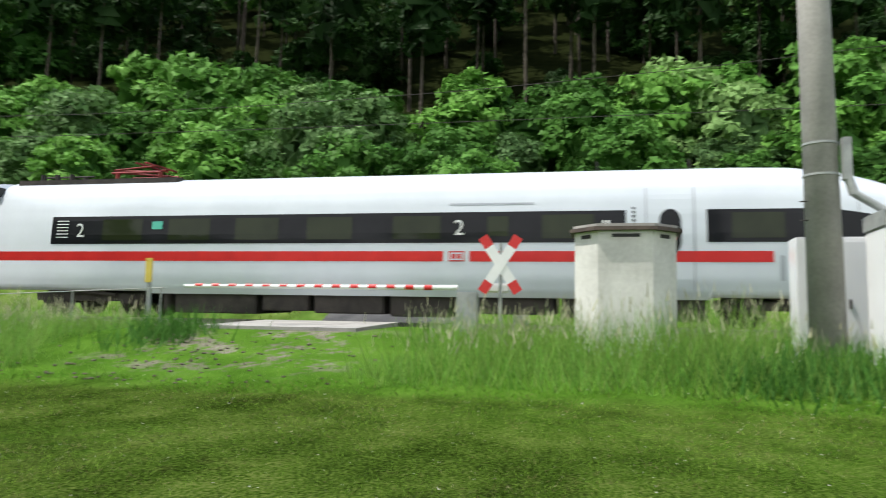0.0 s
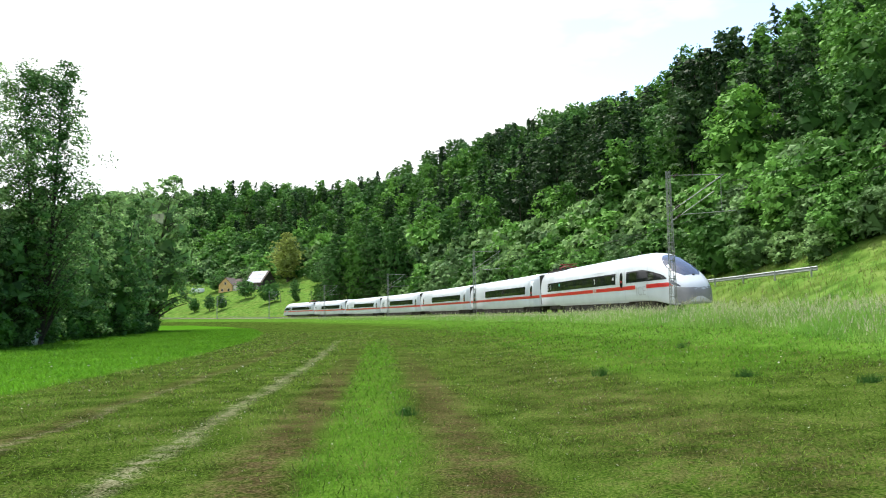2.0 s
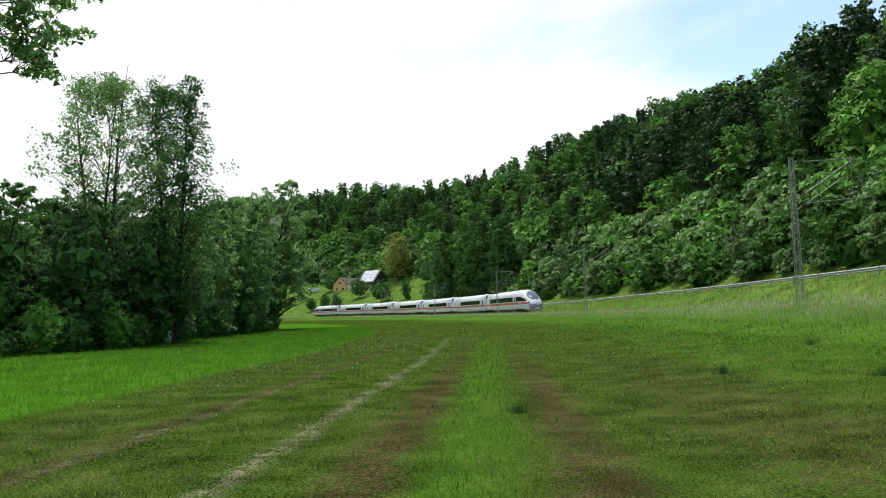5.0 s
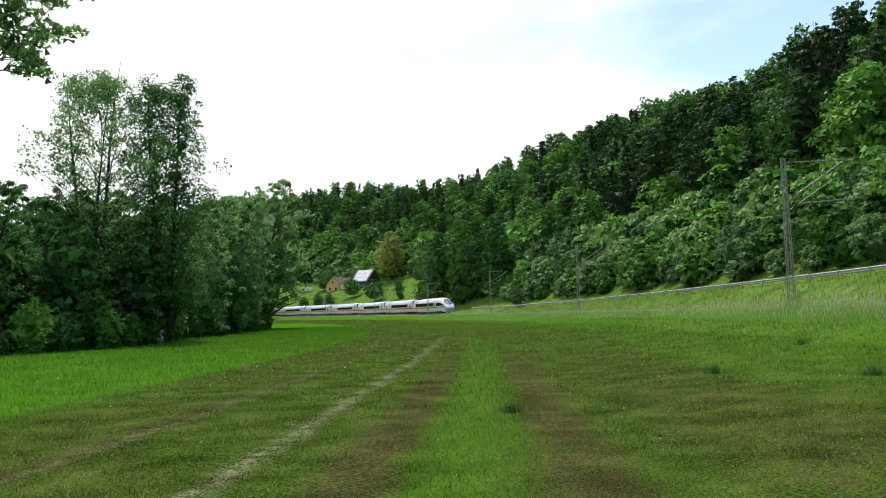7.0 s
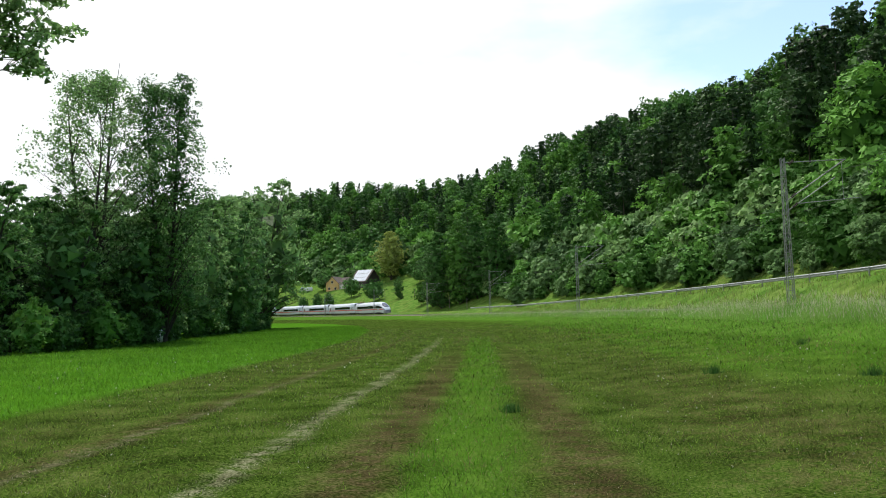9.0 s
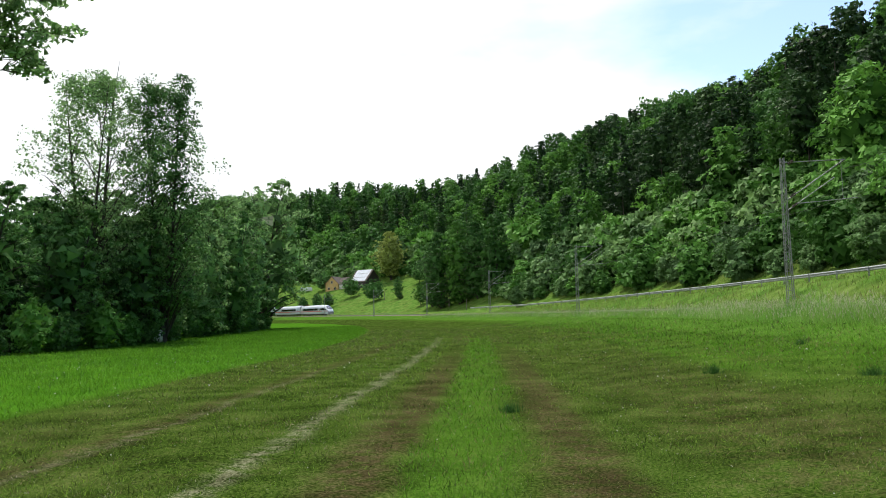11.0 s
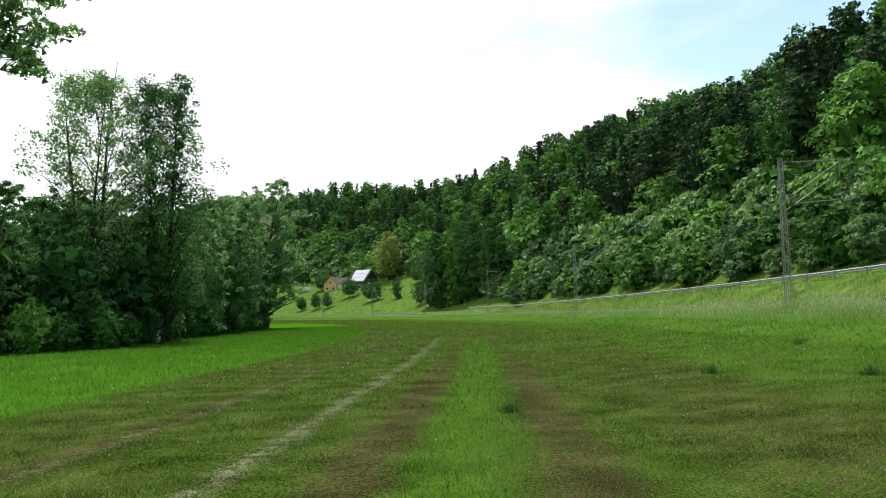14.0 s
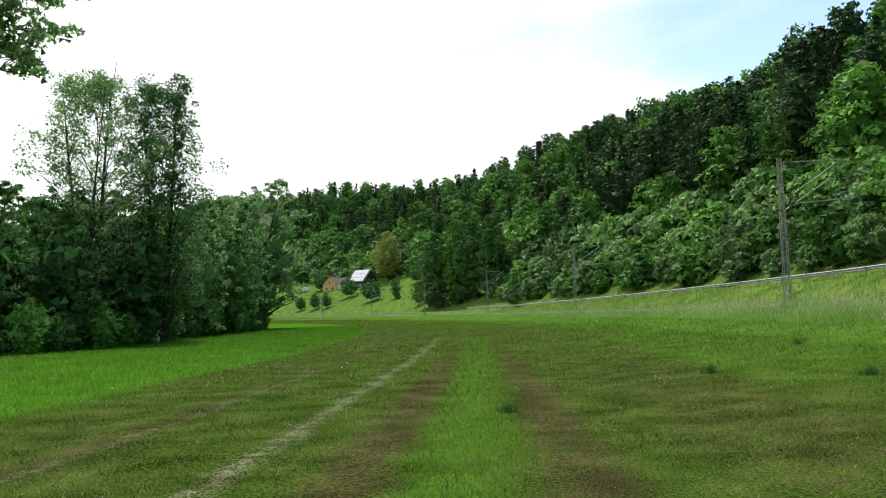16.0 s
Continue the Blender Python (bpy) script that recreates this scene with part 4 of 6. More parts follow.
            part("name_bar", side_strip(L, nose, 11.45, 13.6, 2.98, 3.03, (sd,), 0.008), M_LETTER, car)
            part("display", side_strip(L, nose, 21.63, 21.95, 2.42, 2.64, (sd,), 0.018), material("display_green", ((0.05, 0.35, 0.25), (0.1, 0.5, 0.4)), rough=0.3) if sd < 0 else M_SIGNWHITE, car)
            for q, w in ((9.55, 0.05), (9.63, 0.1), (9.74, 0.1), (9.85, 0.05)):
                part("symbol_bar", side_strip(L, nose, q, q + w * 0.6, 2.34, 2.34 + w * 2.2, (sd,), 0.012), M_SIGNWHITE, car)
            for q in (2.55, 2.65, 2.75, 2.85):
                part("notice_bar", side_strip(L, nose, 9.04, 9.10, q - 0.03, q + 0.03, (sd,), 0.010), M_BAND, car)
            # head lamps
            def lamp(n):
                t = (n - 0.50) / 0.85
                return 1.50 + 0.26 * t - 0.02, 1.50 + 0.26 * t + 0.05 + 0.18 * t
            part("headlight", side_strip(L, nose, 0.50, 1.35, 1.4, 1.8, (sd,), 0.014, 0.12, lamp), M_SHIELD, car, "slim dark headlight unit")
        part("sill", side_strip(L, nose, 7.3 if nose else 5.4, L - 5.4, 0.66, 0.80, (sd,), 0.02), M_WHITE, car, "pale lower sill")
    if nose:
        # windscreen: a shell on the front roof
        bm = bmesh.new()
        rows = []
        for n in np.linspace(0.85, 3.75, 14):
            t = (n - 0.85) / 2.9
            top, zb, ws = np.interp(n, NOSE_N, NOSE_TOP), np.interp(n, NOSE_N, NOSE_B), np.interp(n, NOSE_N, NOSE_W)
            half = (0.95 * math.sin(math.pi * min(0.98, 0.10 + 0.86 * t)) ** 0.55)
            row = []
            for u in np.linspace(-1, 1, 13):
                xx = half * u
                qs = np.linspace(0.05, 1, 200)
                zz = zb + qs * (top - zb)
                ww = np.array([car_half_width(n, z) for z in zz])
                k = np.where(ww >= abs(xx) - 1e-6)[0]
                row.append(bm.verts.new((xx, -L / 2 + n - 0.012, zz[k[-1]] + 0.016)))
            rows.append(row)
        for p, q in zip(rows[:-1], rows[1:]):
            for i in range(12):
                bm.faces.new((p[i], p[i + 1], q[i + 1], q[i]))
        ws_ = part("windscreen", bm, M_SHIELD, car, "large curved bluish windscreen", True)
        bm = bmesh.new()
        add_rod(bm, (0.1, -L / 2 + 0.85, 2.22), (0.55, -L / 2 + 1.7, 2.66), 0.02)
        add_box(bm, 0.02, 0.18, -L / 2 + 0.75, -L / 2 + 0.95, 2.14, 2.24, 0.02)
        part("wiper", bm, M_RUBBER, ws_)
        # grey coupler cover, slightly proud of the nose
        bm = bmesh.new()
        rows = []
        for n in (0.0, 0.03, 0.07, 0.12, 0.2, 0.3, 0.45, 0.65, 0.9):
            top, zb = np.interp(n, NOSE_N, NOSE_TOP), np.interp(n, NOSE_N, NOSE_B)
            cap = min(top, 1.40 + 0.1 * n)
            zz = np.linspace(zb, cap, 9)
            ring = [(-car_half_width(n, z) - 0.008, z) for z in zz] + [(car_half_width(n, z) + 0.008, z) for z in zz[::-1]]
            rows.append([bm.verts.new((x, -L / 2 + n - 0.008, z)) for x, z in ring])
        for p, q in zip(rows[:-1], rows[1:]):
            for i in range(len(p) - 1):
                bm.faces.new((p[i], p[i + 1], q[i + 1], q[i]))
        bm.faces.new(rows[0])
        part("nose_cover", bm, M_GREYPAINT, car, "dull grey coupler cover on the nose")
        # pantograph well and folded pantograph
        bm = bmesh.new()
        add_box(bm, -0.72, 0.72, L / 2 - 1.2 - 4.6, L / 2 - 0.5, 3.80, 3.985, 0.03)
        well = part("roof_well", bm, M_UNDER, car, "dark roof equipment well")
        bm = bmesh.new()
        for sd in (-1, 1):
            add_rod(bm, (sd * 0.45, L / 2 - 1.2 - 3.9, 4.18), (sd * 0.2, L / 2 - 1.2 - 2.2, 4.31), 0.035)
            add_rod(bm, (sd * 0.25, L / 2 - 1.2 - 2.2, 4.31), (sd * 0.35, L / 2 - 1.2 - 3.6, 4.39), 0.025)
            add_rod(bm, (sd * 0.5, L / 2 - 1.2 - 3.9, 3.98), (sd * 0.5, L / 2 - 1.2 - 3.9, 4.18), 0.06)
            add_rod(bm, (sd * 0.5, L / 2 - 1.2 - 2.5, 3.98), (sd * 0.5, L / 2 - 1.2 - 2.5, 4.18), 0.06)
            add_rod(bm, (sd * 0.5, L / 2 - 1.2 - 3.9, 4.18), (sd * 0.5, L / 2 - 1.2 - 2.3, 4.18), 0.035)
        add_rod(bm, (-0.8, L / 2 - 1.2 - 3.6, 4.41), (0.8, L / 2 - 1.2 - 3.6, 4.41), 0.03)
        add_rod(bm, (-0.8, L / 2 - 1.2 - 3.3, 4.41), (0.8, L / 2 - 1.2 - 3.3, 4.41), 0.03)
        part("pantograph", bm, M_PANTO, car, "folded dark red pantograph")
        bm = bmesh.new()
        for q in (1.0, 1.5, 2.0):
            add_rod(bm, (0.3, L / 2 - q, 3.98), (0.3, L / 2 - q, 4.21), 0.07)
            add_rod(bm, (-0.3, L / 2 - q, 3.98), (-0.3, L / 2 - q, 4.21), 0.07)
        add_rod(bm, (0.3, L / 2 - 0.6, 4.23), (0.3, L / 2 - 2.3, 4.23), 0.03)
        part("insulators", bm, M_UNDER, car)
        bm = bmesh.new()
        for q in (7.6, 9.9):
            add_rod(bm, (0, -L / 2 + q, 3.96), (0, -L / 2 + q + 0.05, 4.25), 0.02)
        part("antenna", bm, M_UNDER, car)
    # underframe equipment and bogies
    y0, y1 = (-L / 2 + 7.4, L / 2 - 5.8) if nose else (-L / 2 + 5.8, L / 2 - 5.8)
    y = y0
    k = 0
    while y < y1:
        w = (1.9, 1.3, 2.4, 1.6)[k % 4]
        box_part("equipment_box", (-1.22, 1.22, y, min(y + w, y1), 0.14 + 0.05 * (k % 3), 0.72), M_UNDER, car, 0.03)
        y += w + 0.18
        k += 1
    bogie(car, -L / 2 + (5.2 if nose else 3.4), L)
    bogie(car, L / 2 - 3.4, L)
    # gangway bellows at the coupled ends
    for e in ((1,) if nose else (-1, 1)):
        bm = bmesh.new()
        add_box(bm, -1.3, 1.3, min(e * (L / 2 - 0.30), e * (L / 2)), max(e * (L / 2 - 0.30), e * (L / 2)), 0.85, 3.72, 0.05)
        part("gangway", bm, M_RUBBER, car, "black rubber gangway bellows")
    return car


def build_train():
    tail = carriage("end")
    mid = carriage("mid")
    cars = [tail, mid]
    for i in range(4):
        cars.append(copy_thing(mid, Matrix.Identity(4)))
    cars.append(copy_thing(tail, Matrix.Identity(4)))
    return cars


CARS = build_train()

# ---- foliage ----
rng = np.random.default_rng(7)


def leaf_tris(centres, size, spread=0.35, out=None, loose=0.45):
    """Random free leaf blades about the given centres; size in metres; out: the way each one tends to face."""
    n = len(centres)
    nrm = rng.normal(size=(n, 3))
    if out is not None:
        nrm = nrm * loose + out
    nrm /= np.linalg.norm(nrm, axis=1)[:, None] + 1e-9
    t = np.cross(nrm, rng.normal(size=(n, 3)))
    t /= np.linalg.norm(t, axis=1)[:, None] + 1e-9
    b = np.cross(nrm, t)
    w = size * (1 + spread * rng.normal(size=n).clip(-2, 2))
    t, b = t * (w * 0.55)[:, None], b * (w * rng.uniform(0.3, 0.5, n))[:, None]
    bow = nrm * (w * 0.12)[:, None]
    return np.stack([centres - t - bow, centres + t * 0.7 + b, centres + t * 0.7 - b], 1)


def rods_object(name, rods, mat, parent=None, seg=5):
    """One mesh of many tapered rods; rods is a list of (start, end, radius, radius)."""
    a = np.array([r[0] for r in rods], float)
    b = np.array([r[1] for r in rods], float)
    ra, rb = np.array([r[2] for r in rods]), np.array([r[3] for r in rods])
    d = b - a
    d /= np.linalg.norm(d, axis=1)[:, None] + 1e-9
    side = np.where(np.abs(d[:, 2:3]) > 0.9, np.array([[1.0, 0, 0]]), np.array([[0, 0, 1.0]]))
    u = np.cross(d, side)
    u /= np.linalg.norm(u, axis=1)[:, None] + 1e-9
    v = np.cross(d, u)
    ang = np.arange(seg) * 2 * np.pi / seg
    ring = u[:, None] * np.cos(ang)[None, :, None] + v[:, None] * np.sin(ang)[None, :, None]
    verts = np.stack([a[:, None] + ring * ra[:, None, None], b[:, None] + ring * rb[:, None, None]], 1).reshape(-1, 3)
    k = np.arange(seg)
    one = np.stack([k, (k + 1) % seg, seg + (k + 1) % seg, seg + k], 1)
    faces = (np.arange(len(rods))[:, None, None] * 2 * seg + one[None]).reshape(-1, 4)
    return mesh_object(name, verts.tolist(), faces.tolist(), mat, True, parent)


def clump_points(n, radius, squash=0.8, under=-0.35):
    """Points near the skin of a ball, few of them on its underside; and the ways out of it."""
    d = rng.normal(size=(n, 3))
    d /= np.linalg.norm(d, axis=1)[:, None]
    flip = d[:, 2] < under
    d[flip, 2] *= -1
    p = d * (radius * rng.uniform(0.55, 1.05, n))[:, None]
    p[:, 2] *= squash
    return p, d


def envelope(kind, u):
    """Crown height and radius, as shares of the tree's height, for u from 0 (crown base) to 1 (top)."""
    if kind == "round":
        return 0.14 + 0.78 * u, 0.27 * math.sin(math.pi * (0.14 + 0.78 * u)) ** 0.7
    if kind == "oval":
        return 0.12 + 0.82 * u, 0.20 * math.sin(math.pi * (0.14 + 0.80 * u)) ** 0.7
    if kind == "spruce":
        return 0.10 + 0.90 * u, 0.17 * (1 - u) ** 0.85 + 0.004
    if kind == "pine":
        return 0.42 + 0.55 * u, 0.16 * math.sin(math.pi * (0.22 + 0.74 * u)) ** 0.8
    if kind == "high":
        return 0.58 + 0.38 * u, 0.13 * math.sin(math.pi * (0.2 + 0.75 * u)) ** 0.7
    return 0.04 + 0.80 * u, 0.47 * math.sin(math.pi * (0.24 + 0.70 * u)) ** 0.7


def crown_template(kind, leaves):
    """A tree crown of unit height: leaf centres, ways out and size factors. Lobes on an envelope, over an inner mass of large leaves."""
    k = {"round": 34, "oval": 34, "spruce": 46, "pine": 30, "high": 18, "bush": 30}[kind]
    lobe = {"round": 0.085, "oval": 0.072, "spruce": 0.05, "pine": 0.06, "high": 0.07, "bush": 0.15}[kind]
    pts, outs, fac = [], [], []
    for i in range(k):
        u = (i + rng.random()) / k
        if kind not in ("spruce",):
            u = u ** 0.85
        z, env = envelope(kind, u)
        a = i * 2.4 + rng.uniform(-0.7, 0.7)
        e = env * rng.uniform(0.45, 1.12)
        c = np.array([e * math.cos(a), e * math.sin(a), z])
        r = lobe * rng.uniform(0.65, 1.35) * 1.0
        if kind == "spruce":
            r = 0.42 * env * rng.uniform(0.8, 1.2) + 0.007
        p, d = clump_points(leaves // k, r, 0.45 if kind in ("spruce", "pine") else 0.75)
        if kind == "spruce":
            p[:, 2] -= 0.35 * np.hypot(p[:, 0] + c[0], p[:, 1] + c[1]) - 0.35 * e
        w = np.array([math.cos(a), math.sin(a), 0.5])
        o = d * 0.75 + w * 0.45
        o[:, 2] += 0.2
        pts.append(p + c)
        outs.append(o / np.linalg.norm(o, axis=1)[:, None])
        fac.append(np.ones(len(p)))
    m = 170
    for i in range(m):
        u = (i + 0.5) / m
        z, env = envelope(kind, u * 0.92)
        a = i * 2.4
        e = env * rng.uniform(0.25, 0.62)
        pts.append(np.array([[e * math.cos(a), e * math.sin(a), z]]))
        outs.append(np.array([[math.cos(a) * 0.9, math.sin(a) * 0.9, 0.3]]))
        fac.append(np.array([-1.0 * max(env, 0.02)]))
    return np.concatenate([np.concatenate(pts), np.concatenate(outs), np.concatenate(fac)[:, None]], 1)


LEAVES = {"round": 3200, "oval": 2800, "spruce": 2000, "pine": 1700, "high": 1100, "bush": 4200}
TEMPLATES = {k: [crown_template(k, nl) for _ in range(6)] for k, nl in LEAVES.items()}


def forest(name, spots, mats, label, category):
    """One object of many crowns: spots are (x, y, height, kind, width factor)."""
    allq, idx = [], []
    for (x, y, h, kind, wf) in spots:
        t = TEMPLATES[kind][rng.integers(6)]
        a = rng.uniform(0, 2 * np.pi)
        d = math.hypot(x, y)
        keep = float(np.interp(d, [60, 110, 170, 260, 400], [0.85, 0.58, 0.33, 0.19, 0.12]))
        if kind == "bush":
            keep = float(np.interp(d, [45, 80, 130, 220], [0.90, 0.42, 0.22, 0.10]))
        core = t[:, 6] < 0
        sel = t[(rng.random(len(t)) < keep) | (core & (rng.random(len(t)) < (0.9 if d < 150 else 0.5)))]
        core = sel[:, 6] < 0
        c, s_ = math.cos(a), math.sin(a)
        bend = rng.normal(size=2) * 0.05
        p = np.stack([(sel[:, 0] * c - sel[:, 1] * s_) * wf + bend[0] * sel[:, 2] ** 2, (sel[:, 0] * s_ + sel[:, 1] * c) * wf + bend[1] * sel[:, 2] ** 2, sel[:, 2]], 1) * h
        p += np.array([x, y, hz(x, y) - 0.2])
        base = h * (0.047 if kind == "bush" else (0.021 if kind in ("spruce", "pine") else 0.023)) / math.sqrt(keep)
        size = np.where(core, -sel[:, 6] * h * 0.48, base)
        o = np.stack([sel[:, 3] * c - sel[:, 4] * s_, sel[:, 3] * s_ + sel[:, 4] * c, sel[:, 5]], 1)
        allq.append(leaf_tris(p, size, out=o))
        tone = rng.integers(len(mats))
        # inner leaves always take the first tone: crown-inside shade put into their colour
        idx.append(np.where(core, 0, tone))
    ob = leaf_object(name, np.concatenate(allq), None, mats=mats, index=np.concatenate(idx))
    tagged(ob, label, category, kind="stuff")


def forest_start(s):
    m = np.clip((s - 205) / 125, 0, 1)
    return 25 + 52 * m * m * (3 - 2 * m) + 6.5 * np.exp(-((s - 52) / 17.0) ** 2)


def plant_forest():
    groups = {"beech": [], "oak": [], "pine": [], "bush": [], "willow": []}
    rr = random.Random(3)
    # bush margin
    s = -75.0
    while s < 600:
        r0 = forest_start(s)
        for k in range(3 if s < 85 else 4):
            x, y = plan(s + rr.uniform(-2, 2), r0 + k * 4.5 + rr.uniform(-1.5, 1.5))
            groups["bush" if rr.random() < (0.7 if s < 110 else 0.5) else "willow"].append((x, y, (rr.uniform(3.6, 7.6) + k * 1.3) * (1.0 if s < 220 else 1.5), "bush", rr.uniform(0.8, 1.2)))
        s += rr.uniform(3.2, 5.0) * (1.0 if s < 220 else 1.8)
    # wood on the slope
    rho = 15.0
    while rho < 185:
        gap = 6.8 + rho * 0.024
        s = -95.0
        while s < 620:
            q = forest_start(s) + rho + rr.uniform(-2.5, 2.5)
            ss = s + rr.uniform(-2, 2)
            x, y = plan(ss, q)
            d = math.hypot(x, y)
            w = 0.5 + 0.5 * math.sin(ss / 23.0 + q / 17.0) + rr.uniform(-0.45, 0.45)
            if q < 235 and (ss > 60 or rho < 110):
                if -70 < ss < 78 and rho < 52 and rr.random() < 0.85:
                    groups["pine"].append((x, y, rr.uniform(20, 26), rr.choice(["high", "pine", "pine"]), rr.uniform(1.0, 1.45)))
                elif 128 < ss < 205 and 40 < q < 88 and rr.random() < 0.85:
                    groups["pine"].append((x, y, rr.uniform(19, 25), rr.choice(["spruce", "pine", "spruce"]), rr.uniform(0.9, 1.25)))
                elif w > 0.98 or rr.random() < 0.05:
                    groups["pine"].append((x, y, rr.uniform(17, 23), rr.choice(["spruce", "pine"]), rr.uniform(0.9, 1.25)))
                elif w > 0.36:
                    groups["beech"].append((x, y, rr.uniform(15, 22), rr.choice(["round", "oval"]), rr.uniform(0.9, 1.2)))
                else:
                    groups["oak"].append((x, y, rr.uniform(14, 21), rr.choice(["round", "oval"]), rr.uniform(0.9, 1.2)))
            s += gap * rr.uniform(0.8, 1.2) * (1.0 if d < 250 else 1.3)
        rho += gap * 0.95
    # closed row along the far ridge
    s = 250.0
    while s < 620:
        for q in (206.0, 219.0):
            x, y = plan(s + rr.uniform(-2, 2), q + rr.uniform(-3, 3))
            groups[rr.choice(["oak", "beech", "oak"])].append((x, y, rr.uniform(11, 19), rr.choice(["round", "oval"]), rr.uniform(1.1, 1.4)))
        x, y = plan(s, 212.0)
        groups["bush"].append((x, y, rr.uniform(8, 11), "bush", rr.uniform(1.0, 1.3)))
        s += 7.5
    forest("beech_wood", groups["beech"], M_BEECH, "fresh green beech crowns covering the steep hillside", "woodland")
    forest("oak_wood", groups["oak"], M_OAKS, "dark green oak crowns on the steep hillside", "woodland")
    forest("pine_wood", groups["pine"], M_PINES, "dark spruce and pine crowns standing among the broadleaved trees", "woodland")
    forest("bush_margin", groups["bush"], M_BUSHES, "bright green hazel bushes along the wood's edge", "bushes")
    forest("willow_margin", groups["willow"], M_WILLOWS, "pale green willow bushes along the wood's edge", "bushes")
    under = []
    for i in range(60):
        x, y = plan(rr.uniform(-45, 80), rr.uniform(36, 75))
        under.append((x, y, rr.uniform(3.5, 7.0), "bush", rr.uniform(0.9, 1.3)))
    # dark pine and oak tones paint the shade below the pines into these bushes
    forest("understorey", under, [M_PINES[2], M_OAKS[0]], "green undergrowth below the pines, its leaves coloured dark for shade", "undergrowth")
    rods = []
    for kind in ("pine", "beech", "oak"):
        for (x, y, h, k, wf) in groups[kind]:
            if math.hypot(x, y) < 190 and (k in ("high", "pine") or rr.random() < 0.35):
                z = hz(x, y)
                rods.append(((x, y, z - 0.5), (x + rr.uniform(-0.3, 0.3), y + rr.uniform(-0.3, 0.3), z + h * 0.85), h * 0.0075, h * 0.003))
    tagged(rods_object("wood_trunks", rods, M_BARK_WOOD, None, 6), "slender grey-brown trunks standing inside the dark wood", "trunks", kind="stuff")


plant_forest()

# ---- single trees, left belt, farm ----
def tree(name, x, y, h, crown, mat, bark, label, category, leaves=2500, leaf_size=0.3, wf=1.0, trunk_r=0.2, group="", zoff=0.0, clumps=40, base=0.2, stems=1, airy=0.0):
    """A branching tree: stems, limbs and twigs that end in leaf sprays. crown(u) gives the envelope radius for u from 0 (crown base) to 1 (top);
    airy: 0 for a closed crown over an inner leaf mass, 1 for a sparse one with sky between its sprays."""
    z0 = hz(x, y) + zoff
    t = thing(name, pose(x, y, z0), label, category, group)
    rods, pts, outs, sizes = [], [], [], []
    lines = []
    for k in range(stems):
        a = 0.7 + k * 2.4
        lean = crown(0.6) * h * wf * (0.0 if stems == 1 else rng.uniform(0.35, 0.75))
        top = h * (1.0 if k == 0 else rng.uniform(0.80, 0.97))
        line = []
        for j in range(8):
            f = j / 7
            line.append(np.array([lean * math.cos(a) * f ** 1.3 + 0.010 * h * math.sin(5 * f + k), lean * math.sin(a) * f ** 1.3 + 0.010 * h * math.cos(4 * f + 2 * k), -0.3 + (top + 0.3) * f]))
        rad = trunk_r * (1 - 0.15 * k)
        for j in range(7):
            rods.append((line[j], line[j + 1], rad * (1 - j / 7.4), rad * (1 - (j + 1) / 7.4)))
        lines.append((line, top))
    limbs = clumps
    twigs = 5
    per = max(6, int(leaves / (limbs * twigs)))
    for i in range(limbs):
        line, top = lines[i % stems]
        u = (i + rng.random()) / limbs
        zc = h * (base + (0.97 - base) * u)
        zc = min(zc, top * 0.985)
        f = np.clip((zc - (0.10 + 0.12 * airy) * h * (1 - 0.5 * u) + 0.3) / (top + 0.3), 0.02, 0.97) * 7
        j = int(f)
        root = line[j] + (line[j + 1] - line[j]) * (f - j)
        a = i * 2.4 + rng.uniform(-0.6, 0.6)
        r = crown(u) * h * wf * rng.uniform(0.55, 1.15) * (1 - 0.45 * u ** 4)
        axis = line[min(7, j + 1)] * 0.6
        end = np.array([axis[0] + r * math.cos(a), axis[1] + r * math.sin(a), zc])
        mid = root + (end - root) * 0.5 + np.array([0, 0, 0.02 * h])
        rl = trunk_r * 0.34 * (1.15 - u)
        rods.append((root, mid, rl, rl * 0.6))
        rods.append((mid, end, rl * 0.6, rl * 0.15))
        span = np.linalg.norm(end - root)
        for m in range(twigs):
            g = 0.42 + 0.58 * (m + rng.random()) / twigs
            p0 = root + (mid - root) * min(1, g * 2) if g < 0.5 else mid + (end - mid) * (g * 2 - 1)
            w = rng.normal(size=3)
            w[2] = abs(w[2]) * 0.7 + 0.1
            tip = p0 + w / np.linalg.norm(w) * max(0.035 * h, 0.30 * span) * rng.uniform(0.6, 1.2)
            rods.append((p0, tip, rl * 0.22, rl * 0.06))
            rad = h * rng.uniform(0.024, 0.050) * (1.2 - 0.45 * u) * (1.15 if airy > 0.8 else 1.1)
            n = int(per * rng.uniform(0.4, 1.6))
            p, d = clump_points(n, rad, 0.62 + 0.45 * airy, -0.5)
            pts.append(p * rng.uniform(0.3, 1.0, n)[:, None] ** 0.5 + tip)
            o = d * 0.8 + np.array([math.cos(a) * 0.4, math.sin(a) * 0.4, 0.45])
            outs.append(o / np.linalg.norm(o, axis=1)[:, None])
            sizes.append(np.full(n, leaf_size))
    m = int(520 * (1 - airy))
    for i in range(m):
        u = (i + 0.5) / m * 0.86
        e = crown(u) * h * wf * rng.uniform(0.15, 0.66)
        a = i * 2.4
        pts.append(np.array([[e * math.cos(a), e * math.sin(a), h * (base + (0.95 - base) * u)]]))
        outs.append(np.array([[math.cos(a) * 0.9, math.sin(a) * 0.9, 0.3]]))
        sizes.append(np.array([crown(u) * h * wf * 0.24]))
    rods_object("trunk", rods, bark, t)["label"] = "branching trunk"
    leaf_object("crown", leaf_tris(np.concatenate(pts), np.concatenate(sizes), out=np.concatenate(outs), loose=0.55), mat, t)
    return t


